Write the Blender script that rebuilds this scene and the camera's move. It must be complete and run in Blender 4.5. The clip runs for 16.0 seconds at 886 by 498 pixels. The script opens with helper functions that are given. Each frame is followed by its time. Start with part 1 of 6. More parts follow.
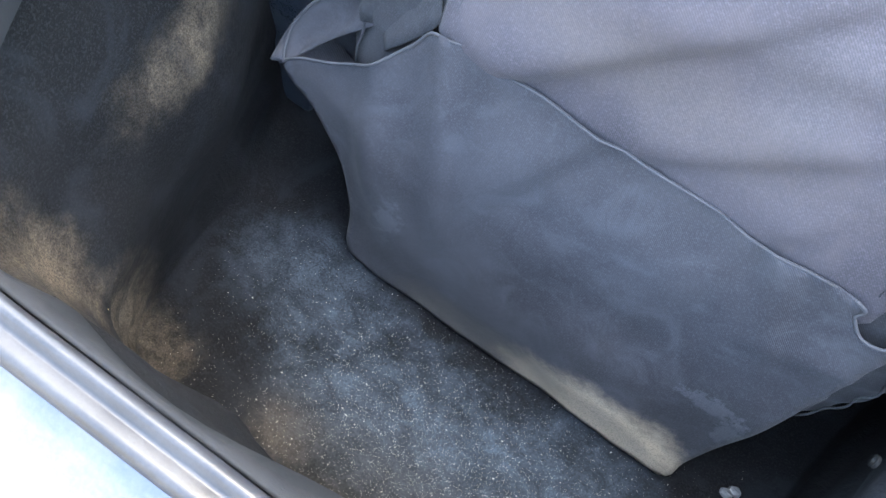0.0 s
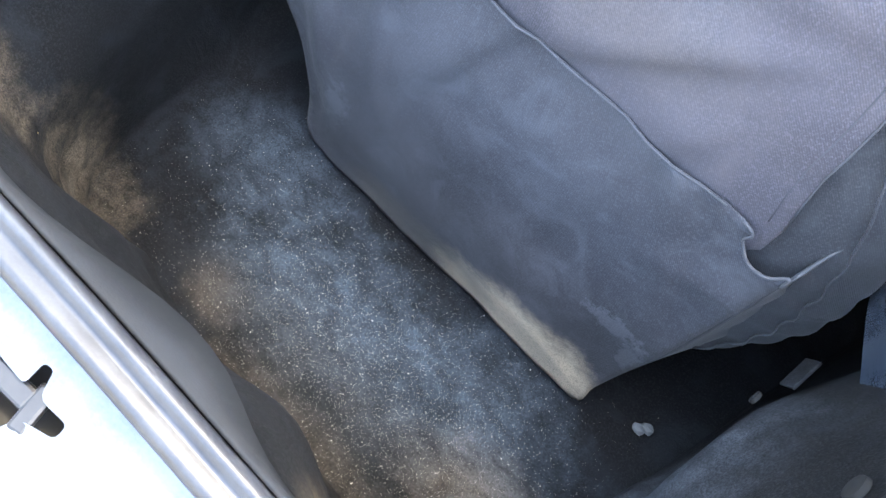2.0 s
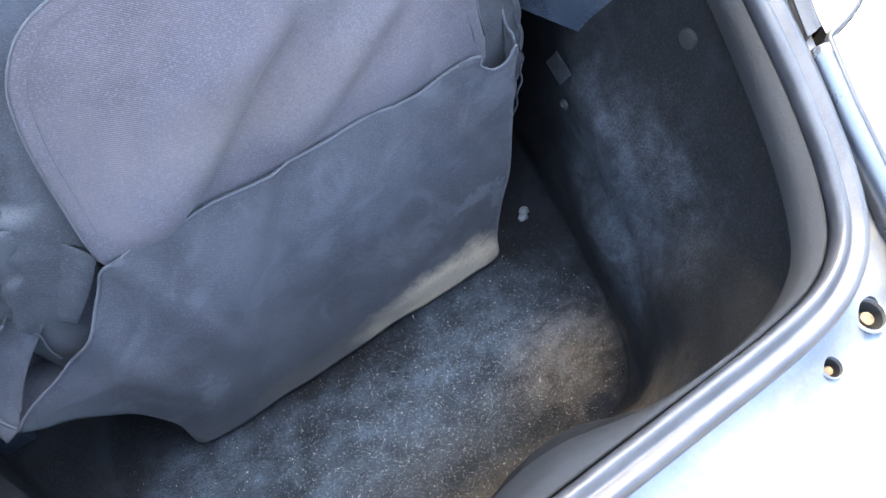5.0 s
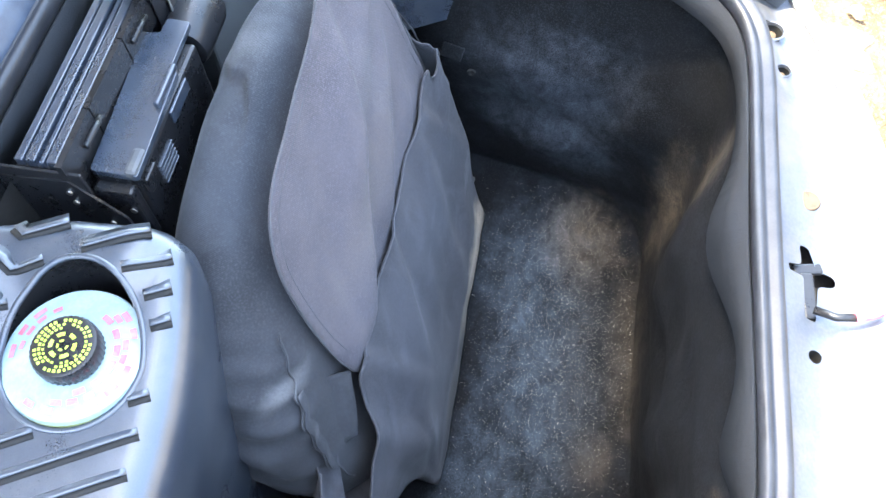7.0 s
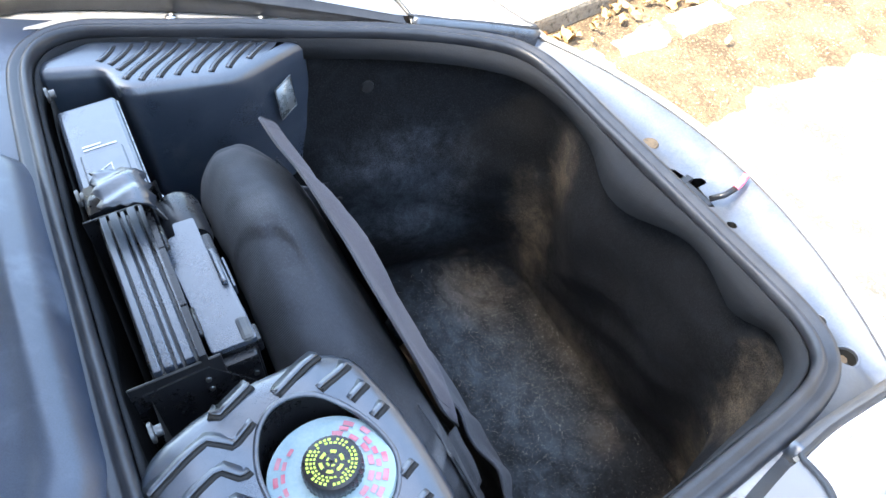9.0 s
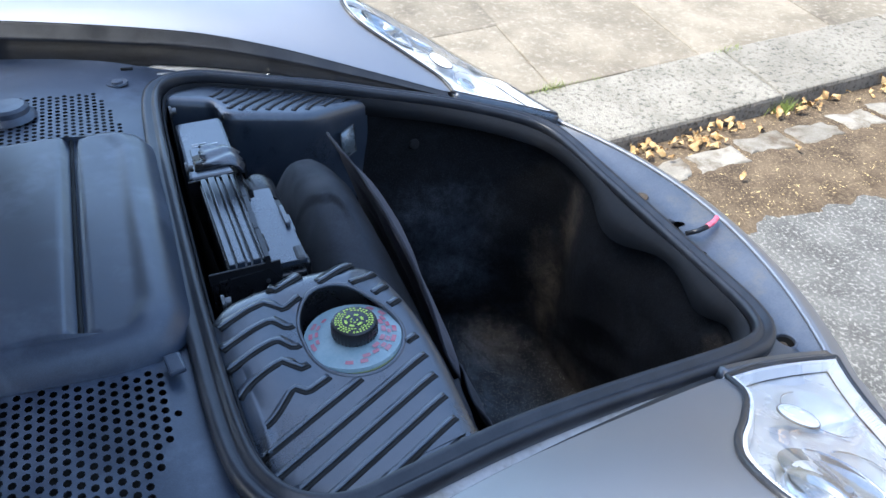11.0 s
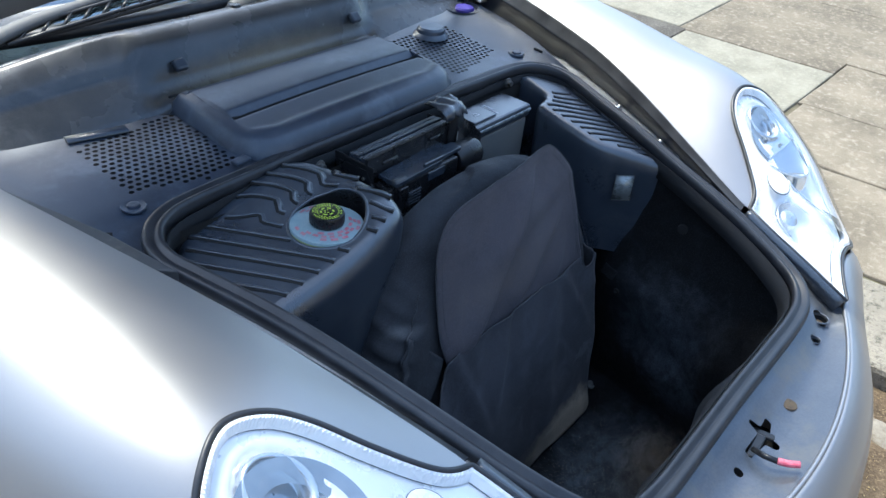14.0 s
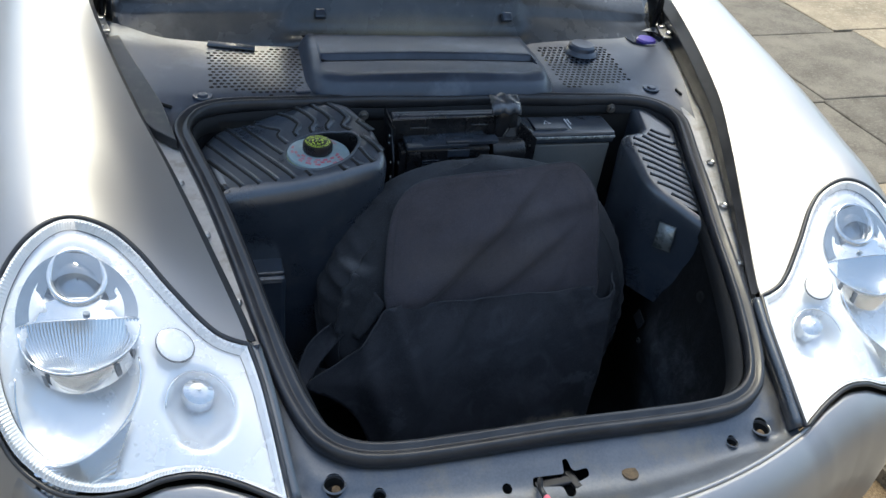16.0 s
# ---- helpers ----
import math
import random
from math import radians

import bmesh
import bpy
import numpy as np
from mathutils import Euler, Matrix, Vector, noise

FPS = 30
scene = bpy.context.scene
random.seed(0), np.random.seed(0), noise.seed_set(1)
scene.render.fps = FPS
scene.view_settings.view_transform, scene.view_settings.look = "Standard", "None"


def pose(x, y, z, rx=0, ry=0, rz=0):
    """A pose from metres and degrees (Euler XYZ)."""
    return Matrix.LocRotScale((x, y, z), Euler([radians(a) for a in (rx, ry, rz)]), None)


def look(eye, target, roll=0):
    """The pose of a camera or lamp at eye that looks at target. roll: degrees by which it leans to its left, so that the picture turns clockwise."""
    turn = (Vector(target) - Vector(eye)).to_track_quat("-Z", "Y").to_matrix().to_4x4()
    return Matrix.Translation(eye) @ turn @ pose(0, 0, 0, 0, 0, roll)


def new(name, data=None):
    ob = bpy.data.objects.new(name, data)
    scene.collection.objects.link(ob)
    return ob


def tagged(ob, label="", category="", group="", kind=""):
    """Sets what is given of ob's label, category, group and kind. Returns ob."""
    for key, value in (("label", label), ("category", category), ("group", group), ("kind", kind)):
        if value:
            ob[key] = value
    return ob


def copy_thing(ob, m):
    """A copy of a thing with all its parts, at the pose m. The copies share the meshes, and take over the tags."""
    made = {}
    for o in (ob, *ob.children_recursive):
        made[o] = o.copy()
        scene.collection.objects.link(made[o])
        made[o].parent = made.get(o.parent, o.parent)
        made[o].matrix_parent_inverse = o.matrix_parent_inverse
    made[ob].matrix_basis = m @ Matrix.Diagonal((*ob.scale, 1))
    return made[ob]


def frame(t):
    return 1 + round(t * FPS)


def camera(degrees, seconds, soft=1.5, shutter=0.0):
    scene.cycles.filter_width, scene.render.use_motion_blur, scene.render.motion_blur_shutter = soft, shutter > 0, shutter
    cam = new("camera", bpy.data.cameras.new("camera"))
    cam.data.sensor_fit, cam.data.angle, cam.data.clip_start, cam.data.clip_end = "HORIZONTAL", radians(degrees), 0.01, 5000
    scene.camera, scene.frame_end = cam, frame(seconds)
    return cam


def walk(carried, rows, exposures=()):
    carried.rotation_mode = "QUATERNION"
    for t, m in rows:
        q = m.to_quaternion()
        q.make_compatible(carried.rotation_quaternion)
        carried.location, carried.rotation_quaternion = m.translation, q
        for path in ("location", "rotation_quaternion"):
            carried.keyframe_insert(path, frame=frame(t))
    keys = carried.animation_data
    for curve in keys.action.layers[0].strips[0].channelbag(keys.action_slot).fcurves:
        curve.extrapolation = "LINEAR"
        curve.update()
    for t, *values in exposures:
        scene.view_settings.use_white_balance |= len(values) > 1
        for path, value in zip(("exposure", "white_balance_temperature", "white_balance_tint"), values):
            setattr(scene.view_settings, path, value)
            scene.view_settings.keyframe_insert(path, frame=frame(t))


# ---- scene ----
from mathutils.geometry import delaunay_2d_cdt

# ---- camera ----
cam = camera(57.0, 16.0)
PATH = [
    (0, (0.024, -0.16, 1.048), (-0.209, 0.617, -0.78), 20.0),
    (0.5, (0.069, -0.147, 1.034), (-0.198, 0.559, -0.819), 21.4),
    (1, (0.112, -0.128, 1.033), (-0.186, 0.536, -0.83), 21.1),
    (1.5, (0.139, -0.121, 1.037), (-0.171, 0.513, -0.834), 20.2),
    (2, (0.167, -0.127, 1.048), (-0.13, 0.484, -0.833), 20.2),
    (2.5, (0.191, -0.132, 1.056), (-0.074, 0.455, -0.838), 20.8),
    (3, (0.18, -0.145, 1.055), (-0.006, 0.452, -0.845), 21.3),
    (5.5, (-0.229, -0.134, 1.167), (0.53, 0.386, -0.609), 6.9),
    (6, (-0.31, -0.107, 1.19), (0.528, 0.351, -0.568), 4.3),
    (6.5, (-0.364, -0.034, 1.235), (0.554, 0.322, -0.506), 1.7),
    (7, (-0.422, 0.072, 1.27), (0.556, 0.255, -0.465), -1.3),
    (7.5, (-0.446, 0.163, 1.29), (0.596, 0.128, -0.417), -4.2),
    (8, (-0.459, 0.248, 1.333), (0.571, -0.012, -0.361), -4.8),
    (10.5, (-0.782, 0.546, 1.299), (0.632, -0.201, 0.098), -1.9),
    (11, (-0.868, 0.512, 1.295), (0.649, -0.076, 0.131), -0.7),
    (11.5, (-0.966, 0.429, 1.302), (0.635, 0.049, 0.166), 0.4),
    (12, (-1.008, 0.306, 1.308), (0.646, 0.152, 0.194), 1.5),
    (12.5, (-1.018, 0.201, 1.292), (0.648, 0.323, 0.193), 2.9),
    (13, (-1.001, 0.045, 1.301), (0.617, 0.459, 0.201), 4.3),
    (13.5, (-0.972, -0.121, 1.318), (0.537, 0.581, 0.21), 5.7),
    (14, (-0.905, -0.296, 1.344), (0.442, 0.667, 0.222), 6.9),
    (14.5, (-0.819, -0.459, 1.364), (0.315, 0.737, 0.23), 7.7),
    (15, (-0.709, -0.632, 1.389), (0.177, 0.743, 0.239), 8.1),
    (15.5, (-0.578, -0.729, 1.398), (0.115, 0.744, 0.237), 8.5),
    (16, (-0.44, -0.789, 1.413), (0.127, 0.732, 0.244), 8.5),
]
EXPOSURES = [(0.0, 4.65, 7500, 4), (3.2, 4.85, 7500, 4), (5.3, 4.5, 7000, 5), (8.2, 4.3, 7300, 4), (10.3, 2.1, 6000, 5), (13.0, 1.86, 5700, 2), (16.0, 1.43, 6800, 0)]
walk(cam, [(t, look(eye, target, roll)) for t, eye, target, roll in PATH], EXPOSURES)

# ---- world, sun, exposure ----
world = bpy.data.worlds.new("sky")
scene.world = world
world.use_nodes = True
wn, wl = world.node_tree.nodes, world.node_tree.links
sky = wn.new("ShaderNodeTexSky")
sky.sky_type, sky.sun_disc = "NISHITA", False
sky.sun_elevation, sky.sun_rotation = radians(62), radians(10)
sky.air_density, sky.dust_density, sky.ozone_density = 1.0, 2.2, 1.0
wl.new(sky.outputs[0], wn["Background"].inputs[0])
wn["Background"].inputs[1].default_value = 0.15
sun = new("sun", bpy.data.lights.new("sun", "SUN"))
sun.data.energy, sun.data.angle, sun.data.color = 1.9, radians(11), (1.0, 0.92, 0.80)
sun.matrix_world = look((0, 0, 6), (-0.08, -0.46, 6 - 0.88))


# ---- materials ----
def node(nt, kind, **values):
    n = nt.nodes.new(kind)
    for key, v in values.items():
        if key in n.inputs:
            n.inputs[key].default_value = v
    return n


def noise_tex(nt, scale, detail=4.0, rough=0.55, coords=None, swirl=0.0):
    n = node(nt, "ShaderNodeTexNoise", Scale=scale, Detail=detail, Roughness=rough, Distortion=swirl)
    if coords is not None:
        nt.links.new(coords, n.inputs["Vector"])
    return n.outputs["Fac"]


def ramp(nt, fac, lo, hi, a=0.0, b=1.0):
    m = node(nt, "ShaderNodeMapRange")
    m.interpolation_type = "SMOOTHSTEP"
    m.inputs[1].default_value, m.inputs[2].default_value = lo, hi
    m.inputs[3].default_value, m.inputs[4].default_value = a, b
    nt.links.new(fac, m.inputs[0])
    return m.outputs[0]


def mathn(nt, op, a, b=None):
    m = nt.nodes.new("ShaderNodeMath")
    m.operation = op
    for k, v in ((0, a), (1, b)):
        if v is None:
            continue
        if isinstance(v, (int, float)):
            m.inputs[k].default_value = v
        else:
            nt.links.new(v, m.inputs[k])
    return m.outputs[0]


def mix(nt, fac, a, b):
    m = nt.nodes.new("ShaderNodeMix")
    m.data_type = "RGBA"
    for sock, v in ((m.inputs[0], fac), (m.inputs[6], a), (m.inputs[7], b)):
        if isinstance(v, (int, float)):
            sock.default_value = v
        elif isinstance(v, tuple):
            sock.default_value = (*v, 1.0)
        else:
            nt.links.new(v, sock)
    return m.outputs[2]


def start(name):
    m = bpy.data.materials.new(name)
    m.use_nodes = True
    nt = m.node_tree
    bsdf = nt.nodes["Principled BSDF"]
    pos = nt.nodes.new("ShaderNodeNewGeometry").outputs["Position"]
    return m, nt, bsdf, pos


def bump(nt, bsdf, height, distance, strength=1.0):
    b = node(nt, "ShaderNodeBump", Distance=distance, Strength=strength)
    nt.links.new(height, b.inputs["Height"])
    nt.links.new(b.outputs[0], bsdf.inputs["Normal"])


def surface(name, c1, c2, rough=(0.4, 0.55), metal=0.0, big=6.0, fine=120.0, relief=0.0003, coat=0.0, dust=None, spec=0.5, each=0.0, skin=0.04):
    """Two tones over a broad scale, fine grain in tone, gloss and relief, and dust in patches."""
    m, nt, bsdf, pos = start(name)
    broad, grain = noise_tex(nt, big, 6, 0.6, pos), noise_tex(nt, fine, 3, 0.6, pos)
    tone = mathn(nt, "ADD", mathn(nt, "MULTIPLY", broad, 0.7), mathn(nt, "MULTIPLY", grain, 0.3))
    colour = mix(nt, ramp(nt, tone, 0.35, 0.65), c1, c2)
    if each:
        rnd = nt.nodes.new("ShaderNodeObjectInfo").outputs["Random"]
        h = nt.nodes.new("ShaderNodeHueSaturation")
        nt.links.new(ramp(nt, rnd, 0, 1, 1 - each, 1 + each), h.inputs["Value"])
        nt.links.new(colour, h.inputs["Color"])
        colour = h.outputs[0]
    if dust:
        tint, amount, scale = dust
        mask = mathn(nt, "MULTIPLY", ramp(nt, noise_tex(nt, scale, 8, 0.65, pos), 0.48, 0.72), amount)
        colour = mix(nt, mask, colour, tint)
    nt.links.new(colour, bsdf.inputs["Base Color"])
    nt.links.new(ramp(nt, tone, 0.3, 0.7, *rough), bsdf.inputs["Roughness"])
    bsdf.inputs["Metallic"].default_value = metal
    bsdf.inputs["Specular IOR Level"].default_value = spec
    bsdf.inputs["Coat Weight"].default_value = coat
    bsdf.inputs["Coat Roughness"].default_value = skin
    if relief:
        bump(nt, bsdf, grain, relief)
    return m


PAINT = surface("silver_paint", (0.345, 0.34, 0.345), (0.385, 0.38, 0.385), (0.42, 0.48), 0.8, 2.0, 1500.0, 0.00002, 0.3, skin=0.2)
WALLING = surface("pale_brick_wall", (0.20, 0.19, 0.18), (0.29, 0.28, 0.27), (0.8, 0.95), 0.0, 1.2, 30.0, 0.004, 0.0, None, 0.3)
# dull body silver, darkened in colour for the shade under the bonnet
PANEL = surface("dull_shaded_paint", (0.098, 0.110, 0.130), (0.148, 0.160, 0.184), (0.34, 0.52), 0.5, 9.0, 300.0, 0.00006, 0.3, ((0.24, 0.20, 0.14), 0.45, 14.0))
# body silver with dust, its base raised to look lit from the sky
FLANGE = surface("dusty_lit_paint", (0.50, 0.495, 0.49), (0.60, 0.59, 0.575), (0.35, 0.5), 0.35, 30.0, 200.0, 0.0001, 0.2, ((0.30, 0.25, 0.19), 0.6, 40.0))
RUBBER = surface("black_rubber", (0.022, 0.023, 0.027), (0.038, 0.040, 0.046), (0.28, 0.44), 0.0, 25.0, 500.0, 0.00008)
PLASTIC = surface("black_plastic", (0.023, 0.031, 0.046), (0.040, 0.052, 0.072), (0.24, 0.40), 0.0, 10.0, 900.0, 0.00015, 1.0, ((0.100, 0.107, 0.118), 0.35, 18.0), 0.8, skin=0.27)
COWL = surface("weathered_plastic", (0.016, 0.026, 0.046), (0.042, 0.057, 0.088), (0.27, 0.48), 0.0, 6.0, 700.0, 0.00015, 0.2, ((0.125, 0.150, 0.195), 0.55, 11.0), 0.8, skin=0.28)
GREYPLATE = surface("faded_plastic", (0.055, 0.057, 0.062), (0.085, 0.087, 0.09), (0.4, 0.55), 0.0, 12.0, 700.0, 0.0001, 0.0, ((0.15, 0.14, 0.12), 0.5, 30.0))
BULBGLASS = surface("blue_grey_glass", (0.30, 0.34, 0.38), (0.38, 0.42, 0.46), (0.08, 0.15), 0.6, 30.0, 60.0, 0.0)
DARKSTEEL = surface("dull_steel", (0.16, 0.16, 0.16), (0.24, 0.24, 0.235), (0.4, 0.55), 0.8, 60.0, 400.0, 0.0001)
BRACKET = surface("bracket_enamel", (0.010, 0.010, 0.011), (0.018, 0.018, 0.020), (0.22, 0.38), 0.0, 20.0, 300.0, 0.00004)
GREYBOX = surface("grey_plastic", (0.13, 0.135, 0.135), (0.16, 0.165, 0.165), (0.45, 0.6), 0.0, 10.0, 400.0, 0.0001)
CHROME = surface("chrome", (0.86, 0.87, 0.88), (0.90, 0.90, 0.91), (0.12, 0.22), 1.0, 8.0, 200.0, 0.0)
STEEL = surface("steel", (0.45, 0.45, 0.45), (0.6, 0.6, 0.6), (0.25, 0.4), 1.0, 60.0, 400.0, 0.0)
RUST = surface("rusty_steel", (0.07, 0.048, 0.03), (0.17, 0.12, 0.07), (0.6, 0.85), 0.2, 90.0, 500.0, 0.0003)
# near-black: shade of hollows and grooves put into colour, also plain dark parts
DARK = surface("shade_and_black_parts", (0.008, 0.008, 0.008), (0.014, 0.013, 0.012), (0.7, 0.9), 0.0, 20.0, 200.0, 0.0)
TANK = surface("tank_plastic", (0.25, 0.35, 0.38), (0.34, 0.43, 0.45), (0.3, 0.45), 0.0, 30.0, 300.0, 0.00005)
TANKRIM = surface("yellowed_plastic", (0.30, 0.34, 0.13), (0.36, 0.39, 0.19), (0.35, 0.5), 0.0, 30.0, 300.0, 0.00005)
REDINK = surface("red_print", (0.50, 0.10, 0.14), (0.50, 0.24, 0.27), (0.4, 0.5), 0.0, 60.0, 300.0, 0.0)
YELLOWINK = surface("yellow_print", (0.55, 0.72, 0.07), (0.64, 0.78, 0.13), (0.4, 0.5), 0.0, 60.0, 300.0, 0.0)
WHITEINK = surface("white_print", (0.7, 0.7, 0.7), (0.8, 0.8, 0.8), (0.4, 0.5), 0.0, 60.0, 300.0, 0.0)
STICKER = surface("grey_sticker", (0.26, 0.29, 0.30), (0.36, 0.39, 0.40), (0.2, 0.35), 0.4, 60.0, 400.0, 0.00003)
PURPLE = surface("violet_plastic", (0.035, 0.025, 0.22), (0.05, 0.035, 0.27), (0.35, 0.5), 0.0, 60.0, 400.0, 0.00005)
PINK = surface("faded_red_grip", (0.75, 0.10, 0.16), (0.85, 0.22, 0.28), (0.4, 0.5), 0.0, 90.0, 400.0, 0.00005)
FROST = surface("ribbed_reflector", (0.66, 0.69, 0.72), (0.72, 0.74, 0.76), (0.16, 0.22), 0.85, 8.0, 40.0, 0.0)
HEM = surface("hem_thread", (0.05, 0.051, 0.058), (0.075, 0.076, 0.084), (0.8, 0.95), 0.0, 40.0, 900.0, 0.0002)
TYRE = surface("tyre_rubber", (0.02, 0.02, 0.02), (0.03, 0.03, 0.03), (0.7, 0.85), 0.0, 20.0, 300.0, 0.0003)
KERB = surface("granite", (0.285, 0.255, 0.205), (0.205, 0.183, 0.146), (0.75, 0.9), 0.0, 7.0, 130.0, 0.006, 0.0, ((0.060, 0.054, 0.043), 1.0, 55.0), 0.3, 0.10)
SLAB = surface("paving_stone", (0.150, 0.124, 0.090), (0.255, 0.215, 0.160), (0.8, 0.95), 0.0, 4.5, 260.0, 0.002, 0.0, ((0.34, 0.30, 0.235), 0.7, 42.0), 0.3, 0.22)
DARKSLAB = surface("dark_paving_stone", (0.066, 0.058, 0.048), (0.135, 0.122, 0.104), (0.8, 0.95), 0.0, 6.0, 200.0, 0.0022, 0.0, ((0.20, 0.185, 0.16), 0.6, 90.0), 0.3, 0.2)
PALESLAB = surface("pale_paving_stone", (0.19, 0.175, 0.135), (0.28, 0.26, 0.205), (0.8, 0.95), 0.0, 7.0, 190.0, 0.0018, 0.0, ((0.35, 0.33, 0.27), 0.6, 60.0), 0.3)
SETT = surface("gutter_stone", (0.19, 0.165, 0.13), (0.29, 0.262, 0.215), (0.75, 0.9), 0.0, 14.0, 120.0, 0.003, 0.0, ((0.095, 0.068, 0.042), 1.0, 9.0), 0.3, 0.15)
JOINT = surface("joint_dirt", (0.10, 0.085, 0.06), (0.17, 0.15, 0.10), (0.9, 1.0), 0.0, 12.0, 150.0, 0.003, 0.0, ((0.10, 0.13, 0.03), 0.7, 6.0), 0.2)
ASPHALT = surface("asphalt", (0.085, 0.081, 0.073), (0.165, 0.157, 0.143), (0.8, 0.95), 0.0, 9.0, 330.0, 0.004, 0.0, ((0.40, 0.38, 0.34), 1.0, 95.0), 0.3)
LITTER = surface("gutter_litter", (0.060, 0.041, 0.026), (0.155, 0.113, 0.072), (0.85, 1.0), 0.0, 9.0, 170.0, 0.006, 0.0, ((0.29, 0.22, 0.135), 0.8, 110.0), 0.2)
LEAF = surface("dry_leaf", (0.42, 0.24, 0.085), (0.58, 0.41, 0.20), (0.6, 0.8), 0.0, 40.0, 200.0, 0.0005, 0.0, ((0.30, 0.13, 0.05), 0.8, 30.0), 0.3, 0.3)
GRASS = surface("grass", (0.10, 0.14, 0.025), (0.22, 0.25, 0.06), (0.6, 0.8), 0.0, 30.0, 200.0, 0.0)
SPECK = surface("pale_crumbs", (0.42, 0.38, 0.30), (0.62, 0.58, 0.50), (0.7, 0.9), 0.0, 300.0, 900.0, 0.0)
STRAW = surface("straw", (0.45, 0.33, 0.14), (0.55, 0.42, 0.2), (0.6, 0.8), 0.0, 80.0, 400.0, 0.0)


def stained(name, c1, c2, spots, weave=0.0, relief=0.0006, rough=(0.8, 0.95), chalk=None, fine=380.0, sheen=0.0, ragged=1.1, soft=0.1, fleck=None, speck=0.75, torn=0.0, wrinkle=0.0):
    """Cloth or felt with dust stains of their own places and extents: spots of (place, spread, tint, strength) and, for scuffs, how ragged."""
    m, nt, bsdf, pos = start(name)
    broad, grain = noise_tex(nt, 7.0, 6, 0.6, pos), noise_tex(nt, fine, 3, 0.6, pos)
    colour = mix(nt, ramp(nt, broad, 0.35, 0.65), c1, c2)
    colour = mix(nt, ramp(nt, grain, 0.45, 0.72, 0.0, speck), colour, fleck or tuple(min(1, 1.9 * v) for v in c2))
    tear = None
    if torn:
        stretch = nt.nodes.new("ShaderNodeMapping")
        stretch.inputs["Rotation"].default_value = (0.0, 0.0, 0.7)
        stretch.inputs["Scale"].default_value = (1.0, 1.7, 1.2)
        nt.links.new(pos, stretch.inputs["Vector"])
        clumps = noise_tex(nt, 24.0, 9, 0.62, stretch.outputs[0], 0.6)
        dots = noise_tex(nt, 720.0, 2, 0.7, pos)
        tear = mathn(nt, "MULTIPLY", ramp(nt, clumps, 0.34, 0.64, 1 - torn, 1.0), ramp(nt, dots, 0.36, 0.62, 1 - 0.75 * torn, 1.25))
    if chalk:
        tint, amount, scale = chalk
        colour = mix(nt, mathn(nt, "MULTIPLY", ramp(nt, noise_tex(nt, scale, 8, 0.6, pos, 1.4), 0.46, 0.70), amount), colour, tint)
    for place, spread, tint, strength, *scuff in spots:
        sub = nt.nodes.new("ShaderNodeVectorMath")
        sub.operation = "SUBTRACT"
        nt.links.new(pos, sub.inputs[0])
        sub.inputs[1].default_value = place
        div = nt.nodes.new("ShaderNodeVectorMath")
        div.operation = "DIVIDE"
        nt.links.new(sub.outputs[0], div.inputs[0])
        div.inputs[1].default_value = spread
        ln = nt.nodes.new("ShaderNodeVectorMath")
        ln.operation = "LENGTH"
        nt.links.new(div.outputs[0], ln.inputs[0])
        d = mathn(nt, "ADD", ln.outputs["Value"], mathn(nt, "MULTIPLY", mathn(nt, "SUBTRACT", noise_tex(nt, 90.0 if scuff else 26.0, 12, 0.72, pos), 0.5), scuff[0] if scuff else ragged))
        mask = mathn(nt, "MULTIPLY", ramp(nt, d, soft, 1.2, 1.0, 0.0), mathn(nt, "MULTIPLY", ramp(nt, grain, 0.30, 0.55, 0.55, 1.0), strength))
        if tear is not None:
            mask = mathn(nt, "MULTIPLY", mask, tear)
        colour = mix(nt, mask, colour, tint)
    if weave:
        w = node(nt, "ShaderNodeTexWave", Scale=weave, Distortion=0.6)
        w.bands_direction = "DIAGONAL"
        nt.links.new(pos, w.inputs["Vector"])
        h = nt.nodes.new("ShaderNodeHueSaturation")
        nt.links.new(ramp(nt, w.outputs["Fac"], 0, 1, 0.89, 1.11), h.inputs["Value"])
        nt.links.new(colour, h.inputs["Color"])
        colour = h.outputs[0]
    nt.links.new(colour, bsdf.inputs["Base Color"])
    nt.links.new(ramp(nt, broad, 0.3, 0.7, *rough), bsdf.inputs["Roughness"])
    bsdf.inputs["Sheen Weight"].default_value = sheen
    bsdf.inputs["Specular IOR Level"].default_value = 0.25 if rough[0] > 0.6 else 0.5
    if weave:
        bump(nt, bsdf, mathn(nt, "ADD", w.outputs["Fac"], mathn(nt, "MULTIPLY", broad, 3.0)), relief)
    else:
        height = mathn(nt, "ADD", grain, mathn(nt, "MULTIPLY", noise_tex(nt, 60.0, 3, 0.6, pos), 2.0))
        if wrinkle:
            height = mathn(nt, "ADD", height, mathn(nt, "MULTIPLY", noise_tex(nt, 16.0, 5, 0.6, stretch.outputs[0] if torn else pos, 0.5), wrinkle))
        bump(nt, bsdf, height, relief)
    return m


